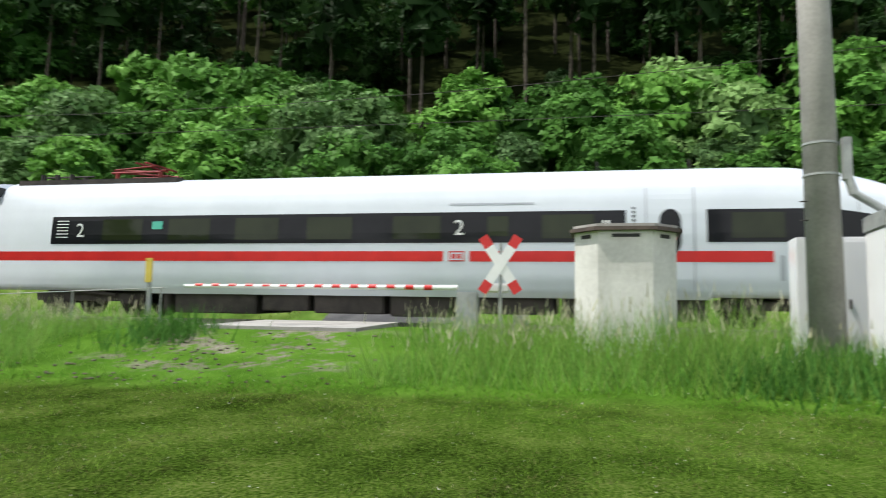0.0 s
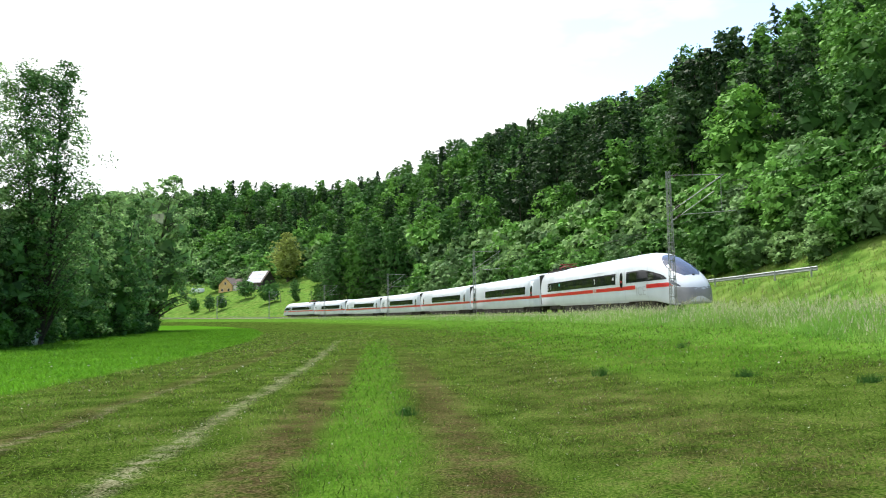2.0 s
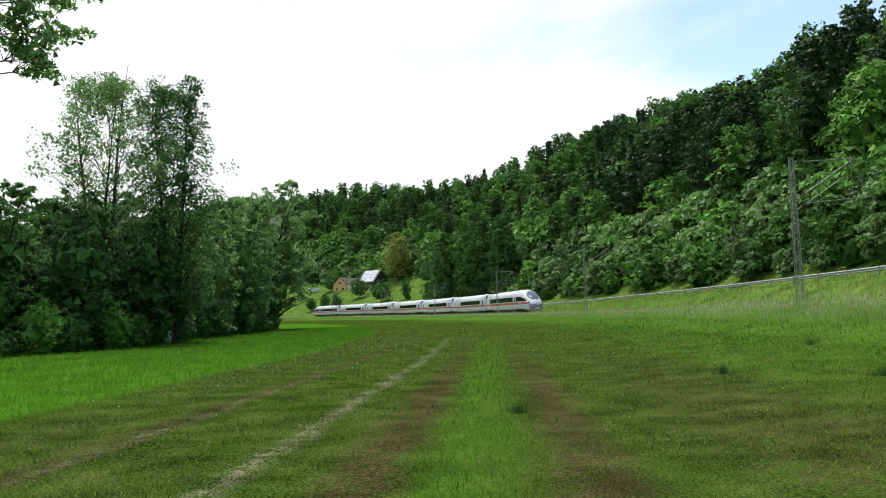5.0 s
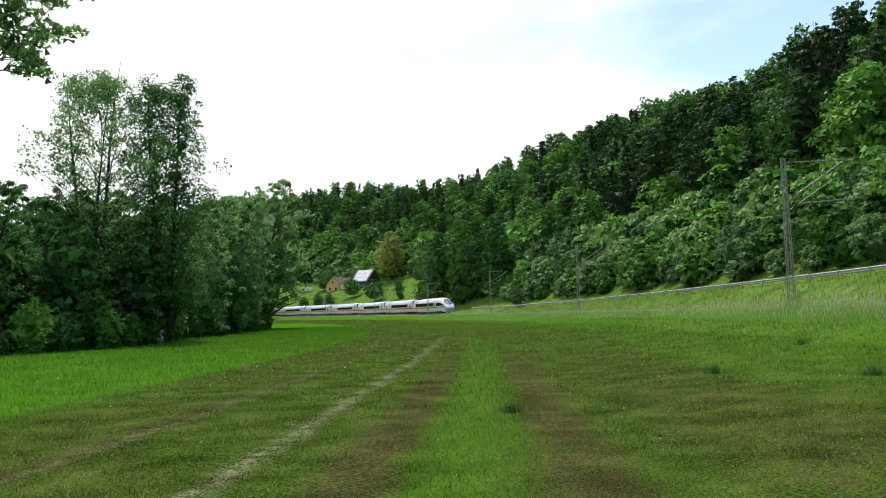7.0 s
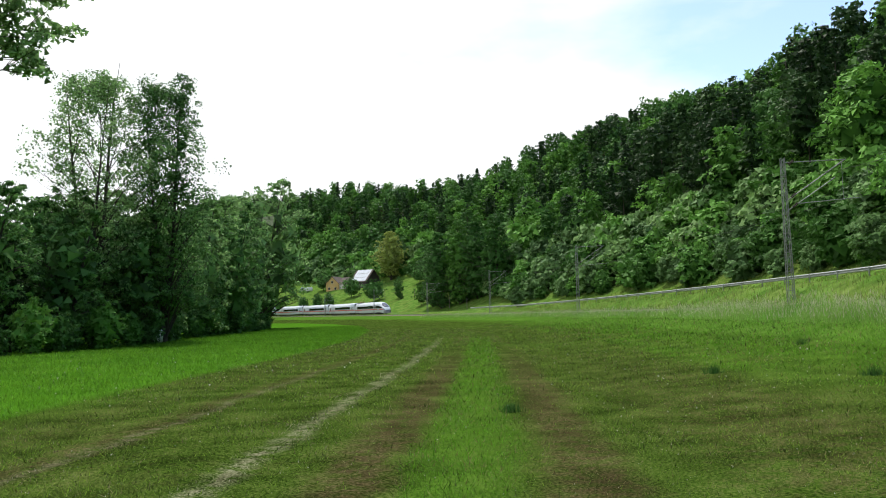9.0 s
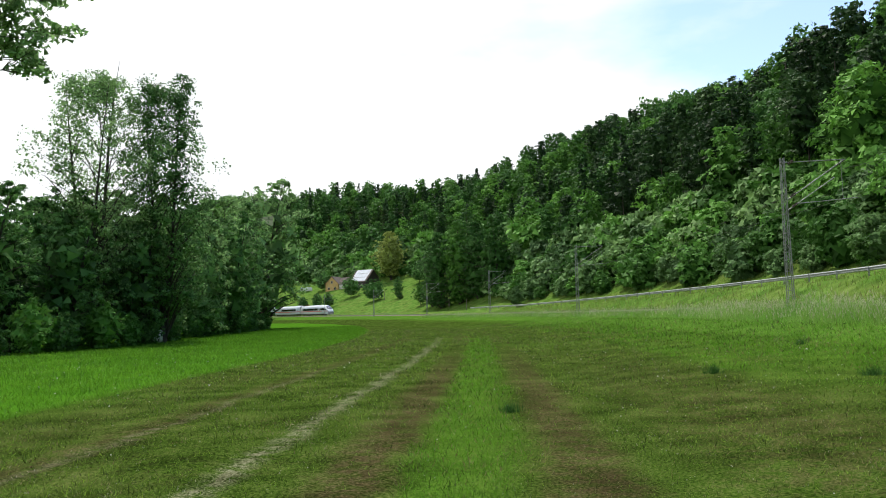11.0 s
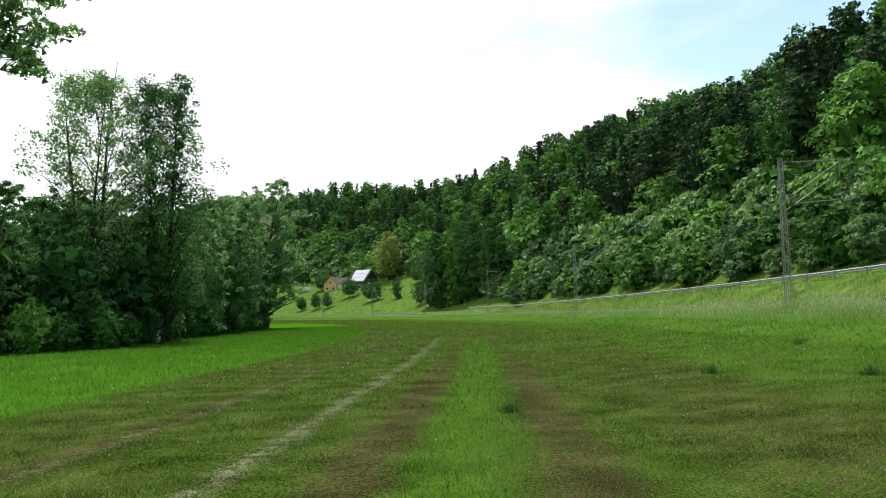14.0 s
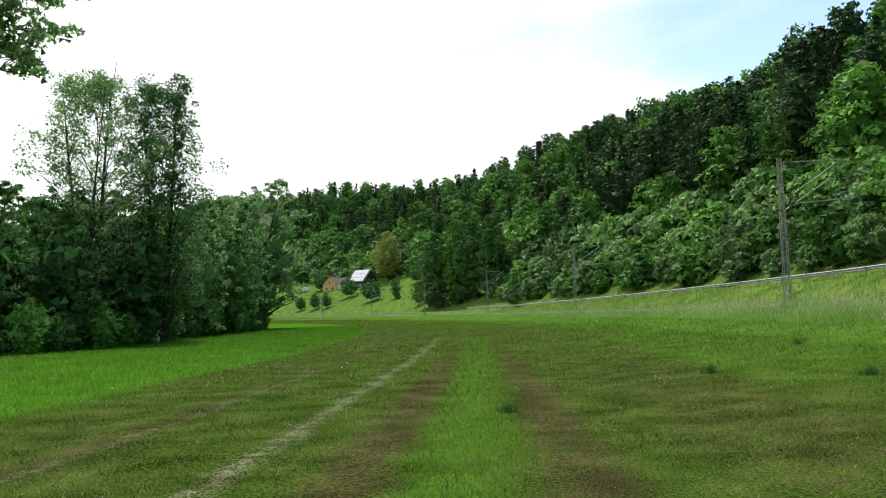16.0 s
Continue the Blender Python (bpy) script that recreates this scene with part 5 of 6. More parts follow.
def env_oval(w):
    return lambda u: w * math.sin(math.pi * (0.14 + 0.80 * u)) ** 0.75


def left_belt():
    rr = random.Random(11)
    dark = "dark green alder tree at the meadow's river edge"
    pale = "grey-green willow tree at the meadow's river edge"
    # two tall airy trees above the belt
    tree("ash_tree", -25.0, 51.5, 20.8, env_oval(0.21), M_WILLOW, M_BARK, "tall airy ash tree with sparse crown and bare twigs", "tree", 27000, 0.16, 1.0, 0.24, clumps=96, base=0.16, stems=4, airy=1.0)
    tree("ash_tree", -21.4, 55.5, 21.0, env_oval(0.135), M_ALDER, M_BARK, "tall slim dark ash tree", "tree", 34000, 0.16, 1.2, 0.24, clumps=96, base=0.14, stems=2, airy=0.95)
    tree("ash_tree", -34.0, 50.0, 13.5, env_oval(0.20), M_WILLOW, M_BARK, "airy ash tree with bare twigs at the river", "tree", 9000, 0.14, 1.0, 0.2, clumps=50, base=0.2, stems=3, airy=1.0)
    # (along the line, out from it, height, kind)
    spots = [(50, -46.0, 9.5, 0), (57, -44.5, 8.8, 0), (62, -47.0, 11.0, 0), (66, -43.5, 10.0, 0), (70, -47.5, 12.0, 1), (75, -44.5, 12.5, 1), (81, -47.5, 13.0, 0), (85, -44.0, 13.5, 1), (92, -46.5, 14.5, 1),
             (98, -43.5, 14.0, 0), (105, -46.0, 16.5, 1), (112, -43.5, 17.0, 1), (121, -45.5, 18.5, 0), (54, -52.0, 11.0, 0), (64, -54.0, 12.0, 0), (75, -55.0, 13.5, 0), (88, -54.0, 15.0, 1), (102, -53.0, 17.0, 0)]
    for s, q, h, k in spots:
        x, y = plan(s, q)
        near = s < 85
        tree("alder_tree" if k == 0 else "willow_tree", x, y, h, env_oval(rr.uniform(0.26, 0.34)), M_ALDER if k == 0 else M_WILLOW, M_BARK, dark if k == 0 else pale, "tree",
             12500 if near else 9500, 0.18 if near else 0.26, 1.0, 0.18, "trees along the river", clumps=54, base=0.03, stems=2, airy=0.15)
    tree("willow_tree", -28.6, 114.0, 23.5, env_oval(0.40), M_WILLOW, M_BARK, "broad pale willow tree at the end of the river belt", "tree", 15000, 0.30, 1.0, 0.4, "trees along the river", clumps=70, base=0.14, stems=3, airy=0.2)
    # low bushes at the foot
    for i in range(47):
        x, y = plan(44 + i * 2.05 + rr.uniform(-0.7, 0.7), -42.6 + rr.uniform(-1.2, 0.5))
        tree("river_bush", x, y, rr.uniform(1.4, 3.6), env_oval(0.5), M_ALDER if i % 3 else M_BUSH, M_BARK, "low leafy bush at the foot of the river trees", "bush", 1100, 0.15, 1.0, 0.05, "bushes along the river", clumps=16, base=0.03, airy=0.3)
    # dark spruce
    for x, y, h in ((-24.4, 41.0, 6.5), (-27.0, 42.5, 8.5), (-26.3, 45.0, 6.5)):
        tree("spruce", x, y, h, lambda u: 0.30 * (1.02 - u), M_PINE, M_BARK, "dark young spruce beside the river trees", "tree", 5200, 0.16, 1.0, 0.14, "spruces", clumps=60, base=0.02)
    # overhanging limbs of a tree beside the camera
    t = thing("maple_tree", pose(-13.5, 11.0, hz(-13.5, 11.0)), "leafy maple tree reaching over the meadow's edge", "tree")
    rods = [((0, 0, -0.3), (0.2, 0.1, 4.5), 0.26, 0.2), ((0.2, 0.1, 4.4), (0.6, 0.4, 9.5), 0.2, 0.08)]
    pts, outs = [], []
    for i in range(46):
        a, u = rng.uniform(0, 2 * np.pi), rng.random()
        zc = 6.0 + 5.0 * u
        r = 4.3 * math.sqrt(rng.uniform(0.1, 1)) * math.sin(math.pi * (0.2 + 0.7 * u)) ** 0.6
        if r * math.cos(a) > 2.6:
            continue
        p, d = clump_points(260, rng.uniform(0.5, 0.95), 0.6)
        pts.append(np.array([r * math.cos(a), r * math.sin(a), zc]) + p)
        outs.append(d)
        rods.append(((0.3, 0.2, zc - 1.0 - 0.3 * r), (r * math.cos(a), r * math.sin(a), zc), 0.05, 0.012))
    for (lx, ly, lz) in ((4.6, 2.0, 7.5), (4.9, 1.4, 7.8), (5.1, 2.6, 8.0), (4.8, 3.2, 8.5), (5.4, 1.6, 8.6), (5.2, 2.4, 7.2), (5.7, 2.4, 7.9), (5.9, 3.0, 8.4), (5.5, 3.4, 7.7), (5.3, 2.8, 6.9), (5.6, 2.6, 6.6)):
        wide = 0.5 if lz > 7 else 0.28
        for m in range(8):
            w = rng.normal(size=3) * np.array([1, 1, 0.7]) * wide * 0.8
            c = np.array([lx, ly, lz]) + w
            p, d = clump_points(46, 0.24, 0.7)
            pts.append(c + p)
            outs.append(d)
            rods.append(((lx - 0.4, ly - 0.1, lz - 0.15), tuple(c), 0.010, 0.003))
        rods.append(((0.4, 0.3, lz - 1.5), (lx - 0.4, ly - 0.1, lz - 0.15), 0.05, 0.012))
    rods_object("trunk", rods, M_BARK, t, 7)["label"] = "branching trunk"
    leaf_object("crown", leaf_tris(np.concatenate(pts), 0.10, out=np.concatenate(outs), loose=0.9), M_WILLOW, t)
    # wooded rise behind the river
    spots = []
    for i in range(150):
        x, y = rr.uniform(-220, -34), rr.uniform(40, 330)
        if x < -36 - 0.10 * (y - 40) and y > 55 + 0.2 * abs(x):
            spots.append((x, y, rr.uniform(12, 17) + max(0, (abs(x) - 60) * 0.05), rr.choice(["round", "oval"]), rr.uniform(0.9, 1.2)))
    forest("river_wood", spots, M_OAKS, "deep green mixed wood beyond the river", "woodland")


def farm():
    # house group on the meadow: dark barn with solar roof painted pale for glare, ochre house
    def gable(name, x, y, w, d, eave, ridge, turn, wall_mat, roof_mat, label, panel=False, rows=()):
        z0 = min(hz(x + a, y + b) for a in (-w / 2, w / 2) for b in (-d / 2, d / 2)) - 0.3
        h = thing(name, pose(x, y, z0, 0, 0, turn), label, "house")
        bm = bmesh.new()
        v = [bm.verts.new(p) for p in ((-w / 2, -d / 2, 0), (w / 2, -d / 2, 0), (w / 2, d / 2, 0), (-w / 2, d / 2, 0), (-w / 2, -d / 2, eave), (w / 2, -d / 2, eave), (w / 2, d / 2, eave), (-w / 2, d / 2, eave),
                                       (-w / 2, 0, ridge), (w / 2, 0, ridge))]
        for f in ((0, 1, 5, 4), (2, 3, 7, 6), (1, 2, 6, 9, 5), (3, 0, 4, 8, 7), (3, 2, 1, 0), (4, 5, 9, 8), (6, 7, 8, 9)):
            bm.faces.new([v[i] for i in f])
        part("wall", bm, wall_mat, h)
        bm = bmesh.new()
        o = 0.45
        sl = (ridge - eave) / (d / 2)
        for sgn in (-1, 1):
            y1, z1 = sgn * (d / 2 + o), eave - sl * o
            a = [bm.verts.new(p) for p in ((-w / 2 - o, 0, ridge + 0.04), (w / 2 + o, 0, ridge + 0.04), (w / 2 + o, y1, z1 + 0.04), (-w / 2 - o, y1, z1 + 0.04))]
            b = [bm.verts.new(p.co + Vector((0, 0, 0.18))) for p in a]
            for f in ((a[3], a[2], a[1], a[0]), (b[0], b[1], b[2], b[3]), (a[0], a[1], b[1], b[0]), (a[1], a[2], b[2], b[1]), (a[2], a[3], b[3], b[2]), (a[3], a[0], b[0], b[3])):
                bm.faces.new(f)
        bmesh.ops.recalc_face_normals(bm, faces=bm.faces)
        roof = part("roof", bm, roof_mat, h, "dark tiled gable roof")
        if panel:
            n = 6
            for i in range(n):
                for k in range(3):
                    bm = bmesh.new()
                    x0 = -w / 2 + 0.6 + i * (w - 1.2) / n
                    x1 = x0 + (w - 1.2) / n - 0.08
                    ya, yb = -(d / 2 + 0.2) * (k + 0.05) / 3, -(d / 2 + 0.2) * (k + 0.97) / 3
                    za, zb = ridge + sl * ya + 0.30, ridge + sl * yb + 0.30
                    q = [bm.verts.new(p) for p in ((x0, ya, za), (x1, ya, za), (x1, yb, zb), (x0, yb, zb))]
                    q2 = [bm.verts.new(p.co - Vector((0, 0, 0.05))) for p in q]
                    bm.faces.new(q)
                    bm.faces.new(q2[::-1])
                    for e in range(4):
                        bm.faces.new((q[e], q[(e + 1) % 4], q2[(e + 1) % 4], q2[e]))
                    bmesh.ops.recalc_face_normals(bm, faces=bm.faces)
                    part("solar_panel", bm, M_PANEL, roof, "solar panel with its glint painted as pale colour" if i + k == 0 else "")
        for (face, u, zz, ww, hh) in rows:
            bm = bmesh.new()
            if face == "front":
                add_box(bm, u - ww / 2, u + ww / 2, -d / 2 - 0.03, -d / 2 + 0.05, zz, zz + hh)
                win = part("window", bm, M_CREAM, h)
                box_part("pane", (u - ww / 2 + 0.1, u + ww / 2 - 0.1, -d / 2 - 0.05, -d / 2 - 0.032, zz + 0.1, zz + hh - 0.1), M_BAND, win)
            else:
                add_box(bm, -w / 2 - 0.03, -w / 2 + 0.05, u - ww / 2, u + ww / 2, zz, zz + hh)
                win = part("window", bm, M_CREAM, h)
                box_part("pane", (-w / 2 - 0.05, -w / 2 - 0.032, u - ww / 2 + 0.1, u + ww / 2 - 0.1, zz + 0.1, zz + hh - 0.1), M_BAND, win)
        return h
    gable("farm_barn", -41.5, 379.0, 11.5, 10.5, 4.6, 10.4, -38, M_BARN, M_TILE, "dark timber barn with solar panels painted pale for glare on its roof", True, (("front", -3.0, 1.6, 1.3, 1.5), ("front", 0, 1.6, 1.3, 1.5), ("front", 3.0, 1.6, 1.3, 1.5)))
    gable("farm_annex", -51.0, 388.0, 8.0, 7.0, 3.6, 6.6, -30, M_CREAM, M_TILE, "low cream annex with a tiled roof beside the barn", False, (("front", -1.5, 1.0, 1.1, 1.3), ("front", 1.5, 1.0, 1.1, 1.3)))
    gable("farm_house", -58.5, 392.0, 9.0, 7.6, 4.6, 8.2, 70, M_OCHRE, M_TILE, "ochre rendered farmhouse with a gable roof", False, (("side", -1.8, 1.2, 1.2, 1.4), ("side", 1.8, 1.2, 1.2, 1.4), ("side", 0, 4.6, 1.2, 1.3), ("front", 0, 1.2, 1.2, 1.4)))
    # white trailer by the farm
    x, y = -76.7, 404.0
    tr = thing("caravan", pose(x, y, hz(x, y), 0, 0, 20), "small white caravan parked on the slope", "caravan")
    box_part("shell", (-3.2, 3.2, -1.1, 1.1, 0.45, 2.7), M_CARWHITE, tr, 0.35)
    for sd in (-1, 1):
        bm = bmesh.new()
        add_rod(bm, (0, sd * 0.95, 0.34), (0, sd * 1.08, 0.34), 0.34, 0.34, 16)
        part("wheel", bm, M_RUBBER, tr)
    # lime tree behind the barn and orchard trees on the meadow
    tree("lime_tree", -27.8, 372.5, 25.0, env_oval(0.40), M_LIME, M_BARK, "large olive-green lime tree behind the barn", "tree", 9000, 0.5, 1.0, 0.5, clumps=90, base=0.10)
    for x, y, h, w, m in ((-45.0, 349.3, 8.6, 0.50, M_ALDER), (-31.1, 316.7, 8.4, 0.56, M_OAKS[2]), (-19.7, 304.0, 7.6, 0.27, M_ALDER), (-18.6, 298.0, 2.2, 0.5, M_OAK), (-9.0, 262.3, 7.2, 0.29, M_BEECH[1]),
                          (2.4, 249.2, 6.6, 0.33, M_BEECH[1]), (-53.4, 334.2, 6.2, 0.42, M_ALDER), (-59.5, 340.0, 6.4, 0.40, M_ALDER), (-67.7, 348.5, 5.5, 0.45, M_OAKS[2]), (17.6, 182.7, 4.6, 0.36, M_WILLOWS[1]),
                          (-12.0, 340.0, 8.0, 0.5, M_ALDER), (-66.0, 395.0, 9.0, 0.5, M_ALDER)):
        tree("orchard_tree", x, y, h * 1.18, env_oval(w * 1.3), m, M_BARK, "small fruit tree on the sloping meadow", "tree", 2200, 0.34, 1.0, 0.13, "fruit trees on the meadow", clumps=30, base=0.14, airy=0.35)
    # posts of the pasture fence
    for x, y in ((-12.5, 290.0), (-8.0, 285.0), (-26.0, 312.0), (-3.5, 262.0), (1.0, 232.0), (6.0, 214.0)):
        fp = thing("fence_post", pose(x, y, hz(x, y)), "weathered grey wooden post on the meadow", "fence post", "posts on the meadow")
        bm = bmesh.new()
        add_rod(bm, (0, 0, -0.4), (0.04, 0, 3.4), 0.11, 0.08, 8)
        part("stake", bm, M_BARK_PALE, fp)
    # the dark group of trees at the wood's corner
    for x, y, h, m in ((-1.5, 238.0, 25.0, M_OAK), (4.5, 232.0, 27.0, M_BEECH[1]), (10.0, 226.0, 24.0, M_OAK), (-4.5, 250.0, 22.0, M_ALDER), (15.0, 216.0, 24.0, M_OAK), (8.0, 246.0, 27.0, M_OAK)):
        tree("oak_tree", x, y, h, env_oval(0.27), m, M_BARK, "big dense dark green tree at the corner of the wood", "tree", 9000, 0.42, 1.0, 0.45, "trees at the corner of the wood", clumps=70, base=0.02)


left_belt()
farm()
tree("copper_beech", 49.0, 55.0, 10.0, env_oval(0.34), M_COPPER, M_BARK, "reddish-brown young copper beech among the green bushes", "tree", 2600, 0.32, 1.0, 0.14, clumps=36, base=0.08)

# ---- grass ----
M_TURF_DARK = leaf("old_turf", (0.022, 0.042, 0.008), (0.052, 0.085, 0.016), 0.5)
M_VERGE = leaf("lush_verge_grass", (0.140, 0.320, 0.046), (0.250, 0.450, 0.092), 0.35, 0.5)
M_DEAD = leaf("withered_brown_grass", (0.055, 0.042, 0.018), (0.110, 0.085, 0.040), 0.35, 0.15)
M_STRAW = leaf("pale_straw", (0.300, 0.275, 0.170), (0.480, 0.450, 0.320), 0.3, 0.2)
M_CLOVER = material("white_clover", ((0.45, 0.45, 0.38), (0.60, 0.60, 0.50)), rough=0.8, scale=3)


def blades(x, y, h, w, lean=0.35):
    """Grass blades as tapered quads; arrays of plan points, heights and widths."""
    n = len(x)
    z = height(x, y) - 0.02
    a = rng.uniform(0, 2 * np.pi, n)
    side = np.stack([np.cos(a), np.sin(a), np.zeros(n)], 1) * (w / 2)[:, None]
    d = rng.normal(size=(n, 3)) * lean
    d[:, 2] = 1
    d /= np.linalg.norm(d, axis=1)[:, None]
    base = np.stack([x, y, z], 1)
    tip = base + d * h[:, None]
    return np.stack([base - side, base + side, tip], 1), tip


def in_crossing(s, rho):
    return (s > 13.3 + 0.4 * np.sin(rho * 2)) & (s < 20.3 + 0.5 * np.sin(rho * 1.7)) & (rho > -10.0)


def field_grass():
    n = 660000
    az = rng.uniform(radians(-36), radians(122), n)
    r = 3.4 + 86 * rng.random(n) ** 2.7
    x, y = np.sin(az) * r, np.cos(az) * r
    s, rho = sr(x, y)
    lane = rho + 0.12 * wobble(x, y, 0.9, 0.3) - smooth(28, 75, s)
    ok = rho < np.interp(s, [20, 34], [-8.8, -6.6])
    for r0, half in ((-22.35, 0.16), (-21.0, 0.42), (-18.7, 0.42), (-24.75, 0.36)):
        ok &= ~((np.abs(lane - r0) < half) & (s < 50) & (rng.random(n) < 0.72))
    x, y, r, s, rho, lane = x[ok], y[ok], r[ok], s[ok], rho[ok], lane[ok]
    n = len(x)
    patch = 0.5 + 0.08 * wobble(x, y, 0.31, 1.3) + 0.10 * wobble(x, y, 1.3, 0.4) + 0.12 * wobble(x, y, 4.1, 0.9) + 0.22 * rng.normal(size=n)
    green = (np.abs(lane + 19.95) < 0.6) & (s < 60)
    fresh = rho < -27.7
    edge = ((rho > -12.4 + 0.6 * wobble(x, y, 0.5)) & (s > 24)) | (rho > -9.6 + 0.4 * wobble(x, y, 0.7)) | ((np.abs(rho + 13.6) < 0.6) & (s > 22) & (wobble(x, y, 0.8) > 0))
    lush = fresh | green | edge
    idx = np.where(patch > 0.80, 1, np.where(patch > 0.30, 0, 2))
    idx = np.where(rng.random(n) < 0.08, 4, idx)
    idx = np.where(((patch > 0.72) & (rng.random(n) < 0.25)) | (rng.random(n) < 0.035), 5, idx)
    idx = np.where((edge | green) & (patch > 0.30) & (idx != 1), 3, idx)
    idx = np.where(fresh, 3, idx)
    # straw left in the wheel tracks
    straw = ((np.abs(lane + 22.35) < 0.24) & (s < 66)) | ((np.abs(lane + 24.6) < 0.14) & (s < 45))
    idx = np.where(straw & (rng.random(n) < 0.75), 5, idx)
    worn = ((np.abs(lane + 16.0) < 1.5) & (s < 40) & (rng.random(n) < 0.4)) | (np.abs(lane + 21.0) < 0.45) | (np.abs(lane + 18.7) < 0.45) | (np.abs(lane + 24.75) < 0.4)
    idx = np.where(worn & (rng.random(n) < 0.55), np.where(rng.random(n) < 0.3, 1, 4), idx)
    size = np.clip(r / 9.0, 0.7, 5.0)
    h = rng.uniform(0.03, 0.10, n) * np.where(lush, 1.4, 1.0) * (0.8 + 0.2 * size) * np.where(idx >= 4, 0.6, 1.0)
    q, tip = blades(x, y, h, 0.011 * size * rng.uniform(0.6, 1.5, n), 1.15)
    ob = leaf_object("meadow_grass", q, None, mats=[M_TURF, M_DRY, M_TURF_DARK, M_LUSH, M_DEAD, M_STRAW], index=idx)
    tagged(ob, "short mown meadow grass, green with dry straw between", "grass", kind="stuff")
    # clover heads
    pick = rng.choice(n, 2600, replace=False)
    pick = pick[(r[pick] < 34)]
    c = tip[pick] + np.array([0, 0, 0.012])
    ob = leaf_object("clover_flowers", leaf_tris(c, np.clip(r[pick] * 0.0016, 0.012, 0.04)), M_CLOVER)
    tagged(ob, "scattered small white clover heads in the meadow", "flowers", kind="stuff")


def verge_grass():
    n = 105000
    s = np.concatenate([rng.uniform(-32, 60, int(n * 0.74)), rng.uniform(60, 190, n - int(n * 0.74))])
    rho = rng.uniform(-9.1, -2.5, n)
    edge = np.interp(s, [-32, 22, 36, 190], [-9.1, -9.1, -6.7, -6.7])
    keep = ~in_crossing(s, rho) & (rho > edge)
    low = ~keep & (rng.random(n) < 0.35) & (rho < -5.6)
    s2, q2 = s[low], rho[low]
    s, rho = s[keep], rho[keep]
    a = A0 + s / TR
    x, y = TC.x + (TR + rho) * np.cos(a), TC.y + (TR + rho) * np.sin(a)
    n = len(x)
    tall = 0.90 + 0.24 * wobble(x, y, 0.55, 0.7) + 0.12 * wobble(x, y, 1.7, 2)
    tall *= np.interp((rho - edge[keep]) / (-2.5 - edge[keep]), [0, 0.12, 0.5, 0.75, 1], [0.45, 0.95, 0.95, 0.5, 0.25]) * (1 + 0.7 * smooth(18, 26, s) * smooth(70, 50, s) * smooth(-5.5, -3.5, rho)) * np.interp(s, [-32, 20, 30, 60, 190], [1.05, 1.05, 0.82, 0.7, 0.7])
    h = np.clip(tall, 0.25, 1.35) * rng.uniform(0.55, 1.15, n)
    q, tip = blades(x, y, h, rng.uniform(0.012, 0.028, n) * np.where(s > 60, 1.8, 1.0), 0.38)
    ob = leaf_object("verge_tall_grass", q, None, mats=[M_TALL, M_VERGE], index=(rng.random(n) < 0.5 + 0.25 * wobble(x, y, 0.4, 2.2)).astype(int))
    tagged(ob, "tall uncut grass on the bank below the track", "grass", kind="stuff")
    m = (rng.random(n) < np.interp(s, [-32, 10, 30, 110, 190], [0.14, 0.20, 0.26, 0.30, 0.25])) & (rho > -8.2)
    c = tip[m]
    k = len(c)
    up = np.stack([rng.normal(size=k) * 0.25, rng.normal(size=k) * 0.25, np.ones(k)], 1) * (rng.uniform(0.08, 0.18, k))[:, None]
    sd = rng.normal(size=(k, 3))
    sd[:, 2] = 0
    sd *= (rng.uniform(0.006, 0.016, k) * np.where(s[m] > 60, 1.8, 1.0) / np.linalg.norm(sd, axis=1))[:, None]
    ob = leaf_object("grass_seed_heads", np.stack([c - up * 0.3 - sd, c - up * 0.3 + sd, c + up + sd * 0.3, c + up - sd * 0.3], 1), M_SEED)
    tagged(ob, "pale feathery seed heads above the tall grass", "grass", kind="stuff")
    # thin low growth on the crossing's approach
    a = A0 + s2 / TR
    x, y = TC.x + (TR + q2) * np.cos(a), TC.y + (TR + q2) * np.sin(a)
    q, tip = blades(x, y, rng.uniform(0.05, 0.2, len(x)), np.full(len(x), 0.012), 0.5)
    ob = leaf_object("approach_grass", q, M_TALL)
    tagged(ob, "thin trodden grass on the crossing's approach", "grass", kind="stuff")
    # bank beyond the track
    n = 34000
    s, rho = rng.uniform(-30, 175, n), np.concatenate([rng.uniform(2.9, 9.6, n // 2), rng.uniform(16.3, 26, n - n // 2)])
    keep = ~((s > 13.6) & (s < 20.2) & (rho < 10))
    s, rho = s[keep], rho[keep]
    a = A0 + s / TR
    x, y = TC.x + (TR + rho) * np.cos(a), TC.y + (TR + rho) * np.sin(a)
    n = len(x)
    q, tip = blades(x, y, rng.uniform(0.25, 0.6, n), rng.uniform(0.03, 0.06, n), 0.4)
    ob = leaf_object("bank_grass", q, None, mats=[M_TALL, M_DRY, M_TURF], index=rng.choice(3, n, p=[0.25, 0.25, 0.50]))
    tagged(ob, "rough grass on the bank between track and road", "grass", kind="stuff")


def lush_strip():
    """Uncut bright meadow between the mown field and the river trees."""
    n = 46000
    s, q = 24 + 116 * rng.random(n) ** 1.3, rng.uniform(-42.5, -27.9, n)
    a = A0 + s / TR
    x, y = TC.x + (TR + q) * np.cos(a), TC.y + (TR + q) * np.sin(a)
    size = np.clip(np.hypot(x, y) / 12.0, 1, 6)
    q, tip = blades(x, y, rng.uniform(0.10, 0.22, n), 0.010 * size, 0.45)
    ob = leaf_object("uncut_meadow_grass", q, M_LUSH)
    tagged(ob, "vivid green uncut grass strip beside the river trees", "grass", kind="stuff")


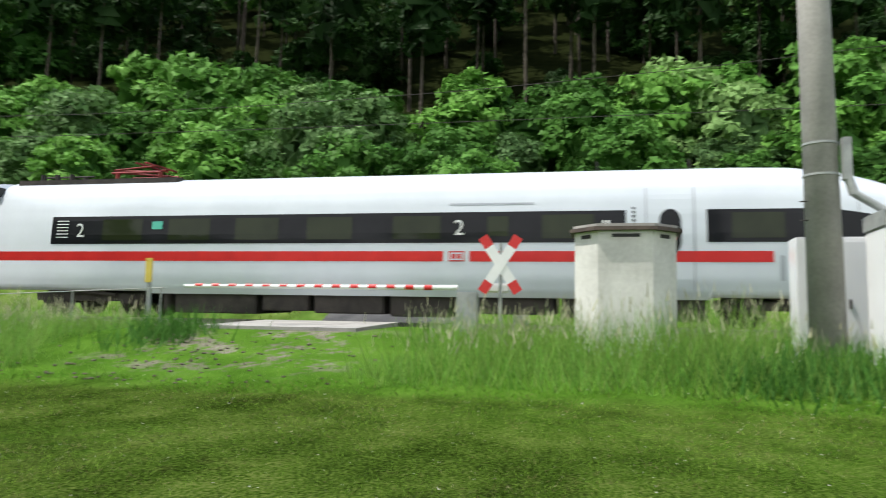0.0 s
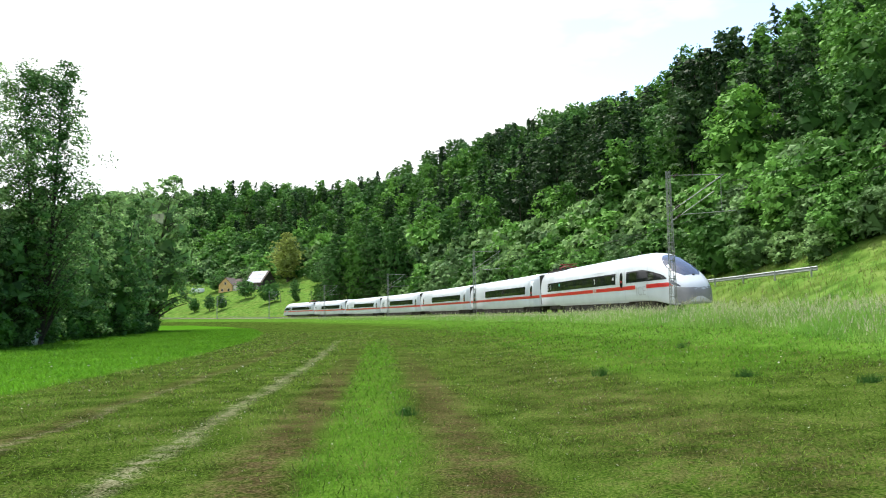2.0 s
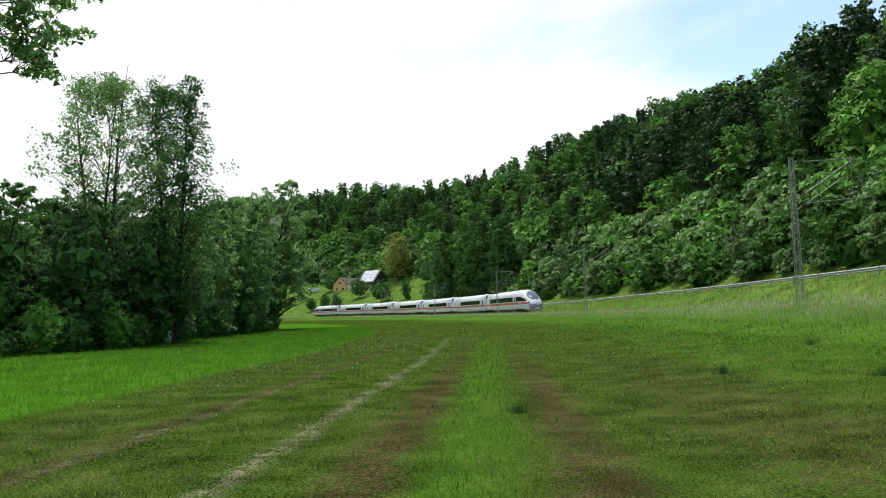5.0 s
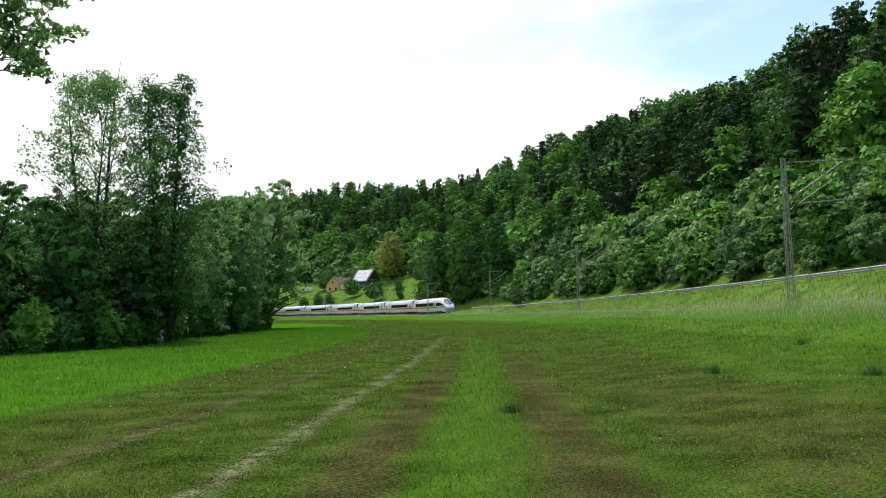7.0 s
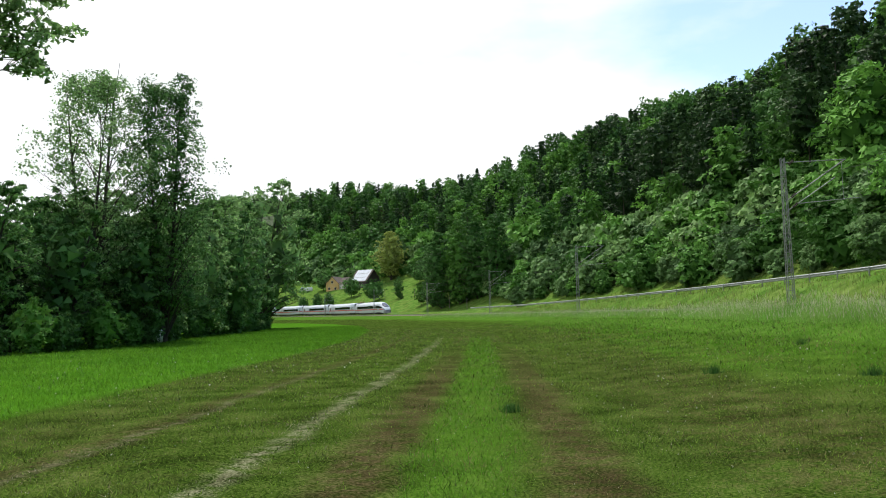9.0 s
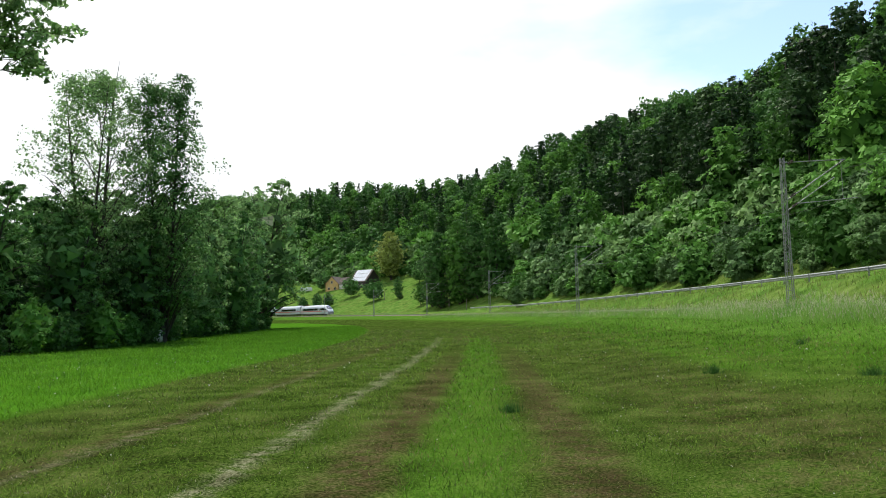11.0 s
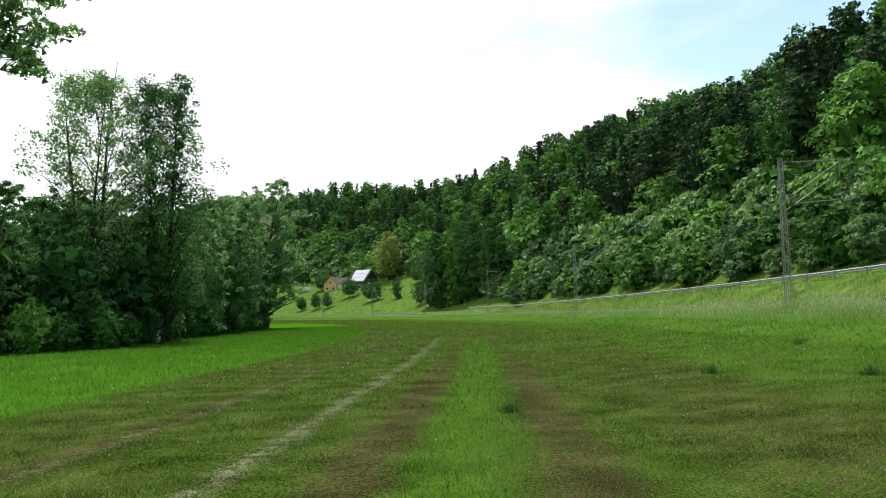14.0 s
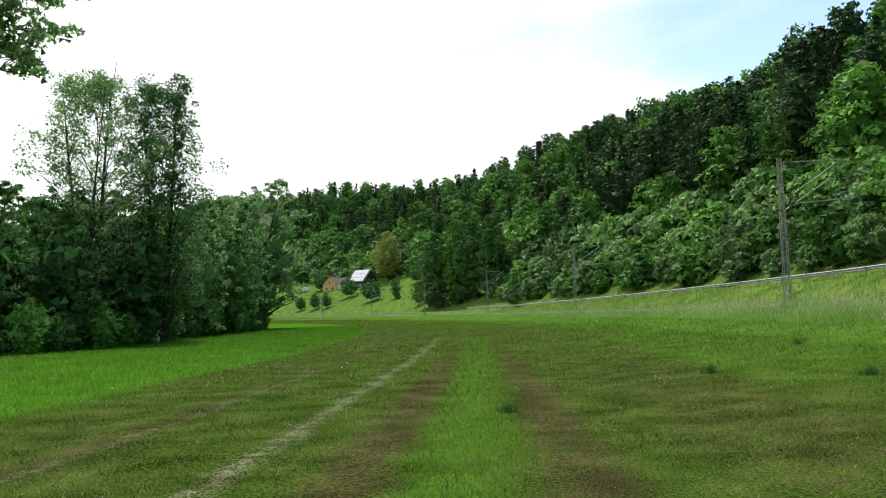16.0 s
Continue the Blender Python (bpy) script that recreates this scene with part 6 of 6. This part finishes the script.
def weeds():
    for x, y, h in ((6.0, 16.8, 0.22), (7.9, 13.8, 0.18), (1.0, 12.0, 0.16), (10.5, 22.0, 0.18), (8.6, 11.2, 0.15), (11.0, -3.4, 0.55), (11.2, -4.4, 0.6), (11.3, -5.2, 0.55), (14.3, 7.6, 0.5)):
        n = 160 if h < 0.3 else 420
        t = thing("weed_clump", pose(x, y, 0), "dark green clump of weeds in the grass", "weeds", "weed clumps in the meadow")
        rad = 0.09 if h < 0.3 else 0.5
        px, py = x + rng.normal(size=n) * rad, y + rng.normal(size=n) * rad
        q, tip = blades(px, py, h * rng.uniform(0.6, 1.5, n), np.full(n, 0.014 if h < 0.3 else 0.035), 0.4)
        leaf_object("leaves", q - np.array([x, y, 0]), M_OAK if h < 0.3 else M_BUSHES[1], t)
    # made-up white drum at the river's edge, in place of a water glint
    x, y = plan(68.0, -42.7)
    b = thing("silage_bale", pose(x, y, hz(x, y), 0, 0, 25), "made-up white drum standing in for a water glint under the river trees", "bale")
    bm = bmesh.new()
    add_rod(bm, (-0.6, 0, 0.5), (0.6, 0, 0.5), 0.52, 0.52, 24)
    bmesh.ops.bevel(bm, geom=[e for e in bm.edges if len(e.link_faces) == 2 and e.calc_face_angle(0) > 1.0], offset=0.09, segments=3, affect="EDGES")
    part("white_drum", bm, M_CARWHITE, b, "", True)


def stones():
    """Loose stones on the trodden approach."""
    rr = random.Random(5)
    g = tagged(new("approach_gravel"), "scattered pale stones on the trodden crossing approach", "gravel", kind="stuff")
    bm = bmesh.new()
    for i in range(170):
        s, q = rr.gauss(17.2, 1.6), rr.uniform(-9.2, -5.4)
        x, y = plan(s, q)
        r = bmesh.ops.create_icosphere(bm, subdivisions=1, radius=rr.uniform(0.015, 0.05))
        bmesh.ops.transform(bm, matrix=Matrix.Translation((x, y, hz(x, y) + 0.01)) @ Matrix.Diagonal((1, rr.uniform(0.6, 1.3), rr.uniform(0.35, 0.7), 1)), verts=r["verts"])
    part("stones", bm, M_BALLAST, g)


lush_strip()
field_grass()
verge_grass()
weeds()
stones()

# ---- what moves ----
def motions():
    lengths = [END_LEN] + [MID_LEN] * 5 + [END_LEN]
    back = 0.0
    for i, (car, length) in enumerate(zip(CARS, lengths)):
        mid = back + length / 2
        back += length
        rows = []
        for k in range(17):
            s = mid + SPEED * k
            x, y = plan(s, 0)
            rows.append((k, pose(x, y, float(rail_z(s)) + 0.05, 0, 2.2 if i == 6 else -2.2, math.degrees(A0 + s / TR) + (180 if i == 6 else 0))))
        walk(car, rows)


motions()
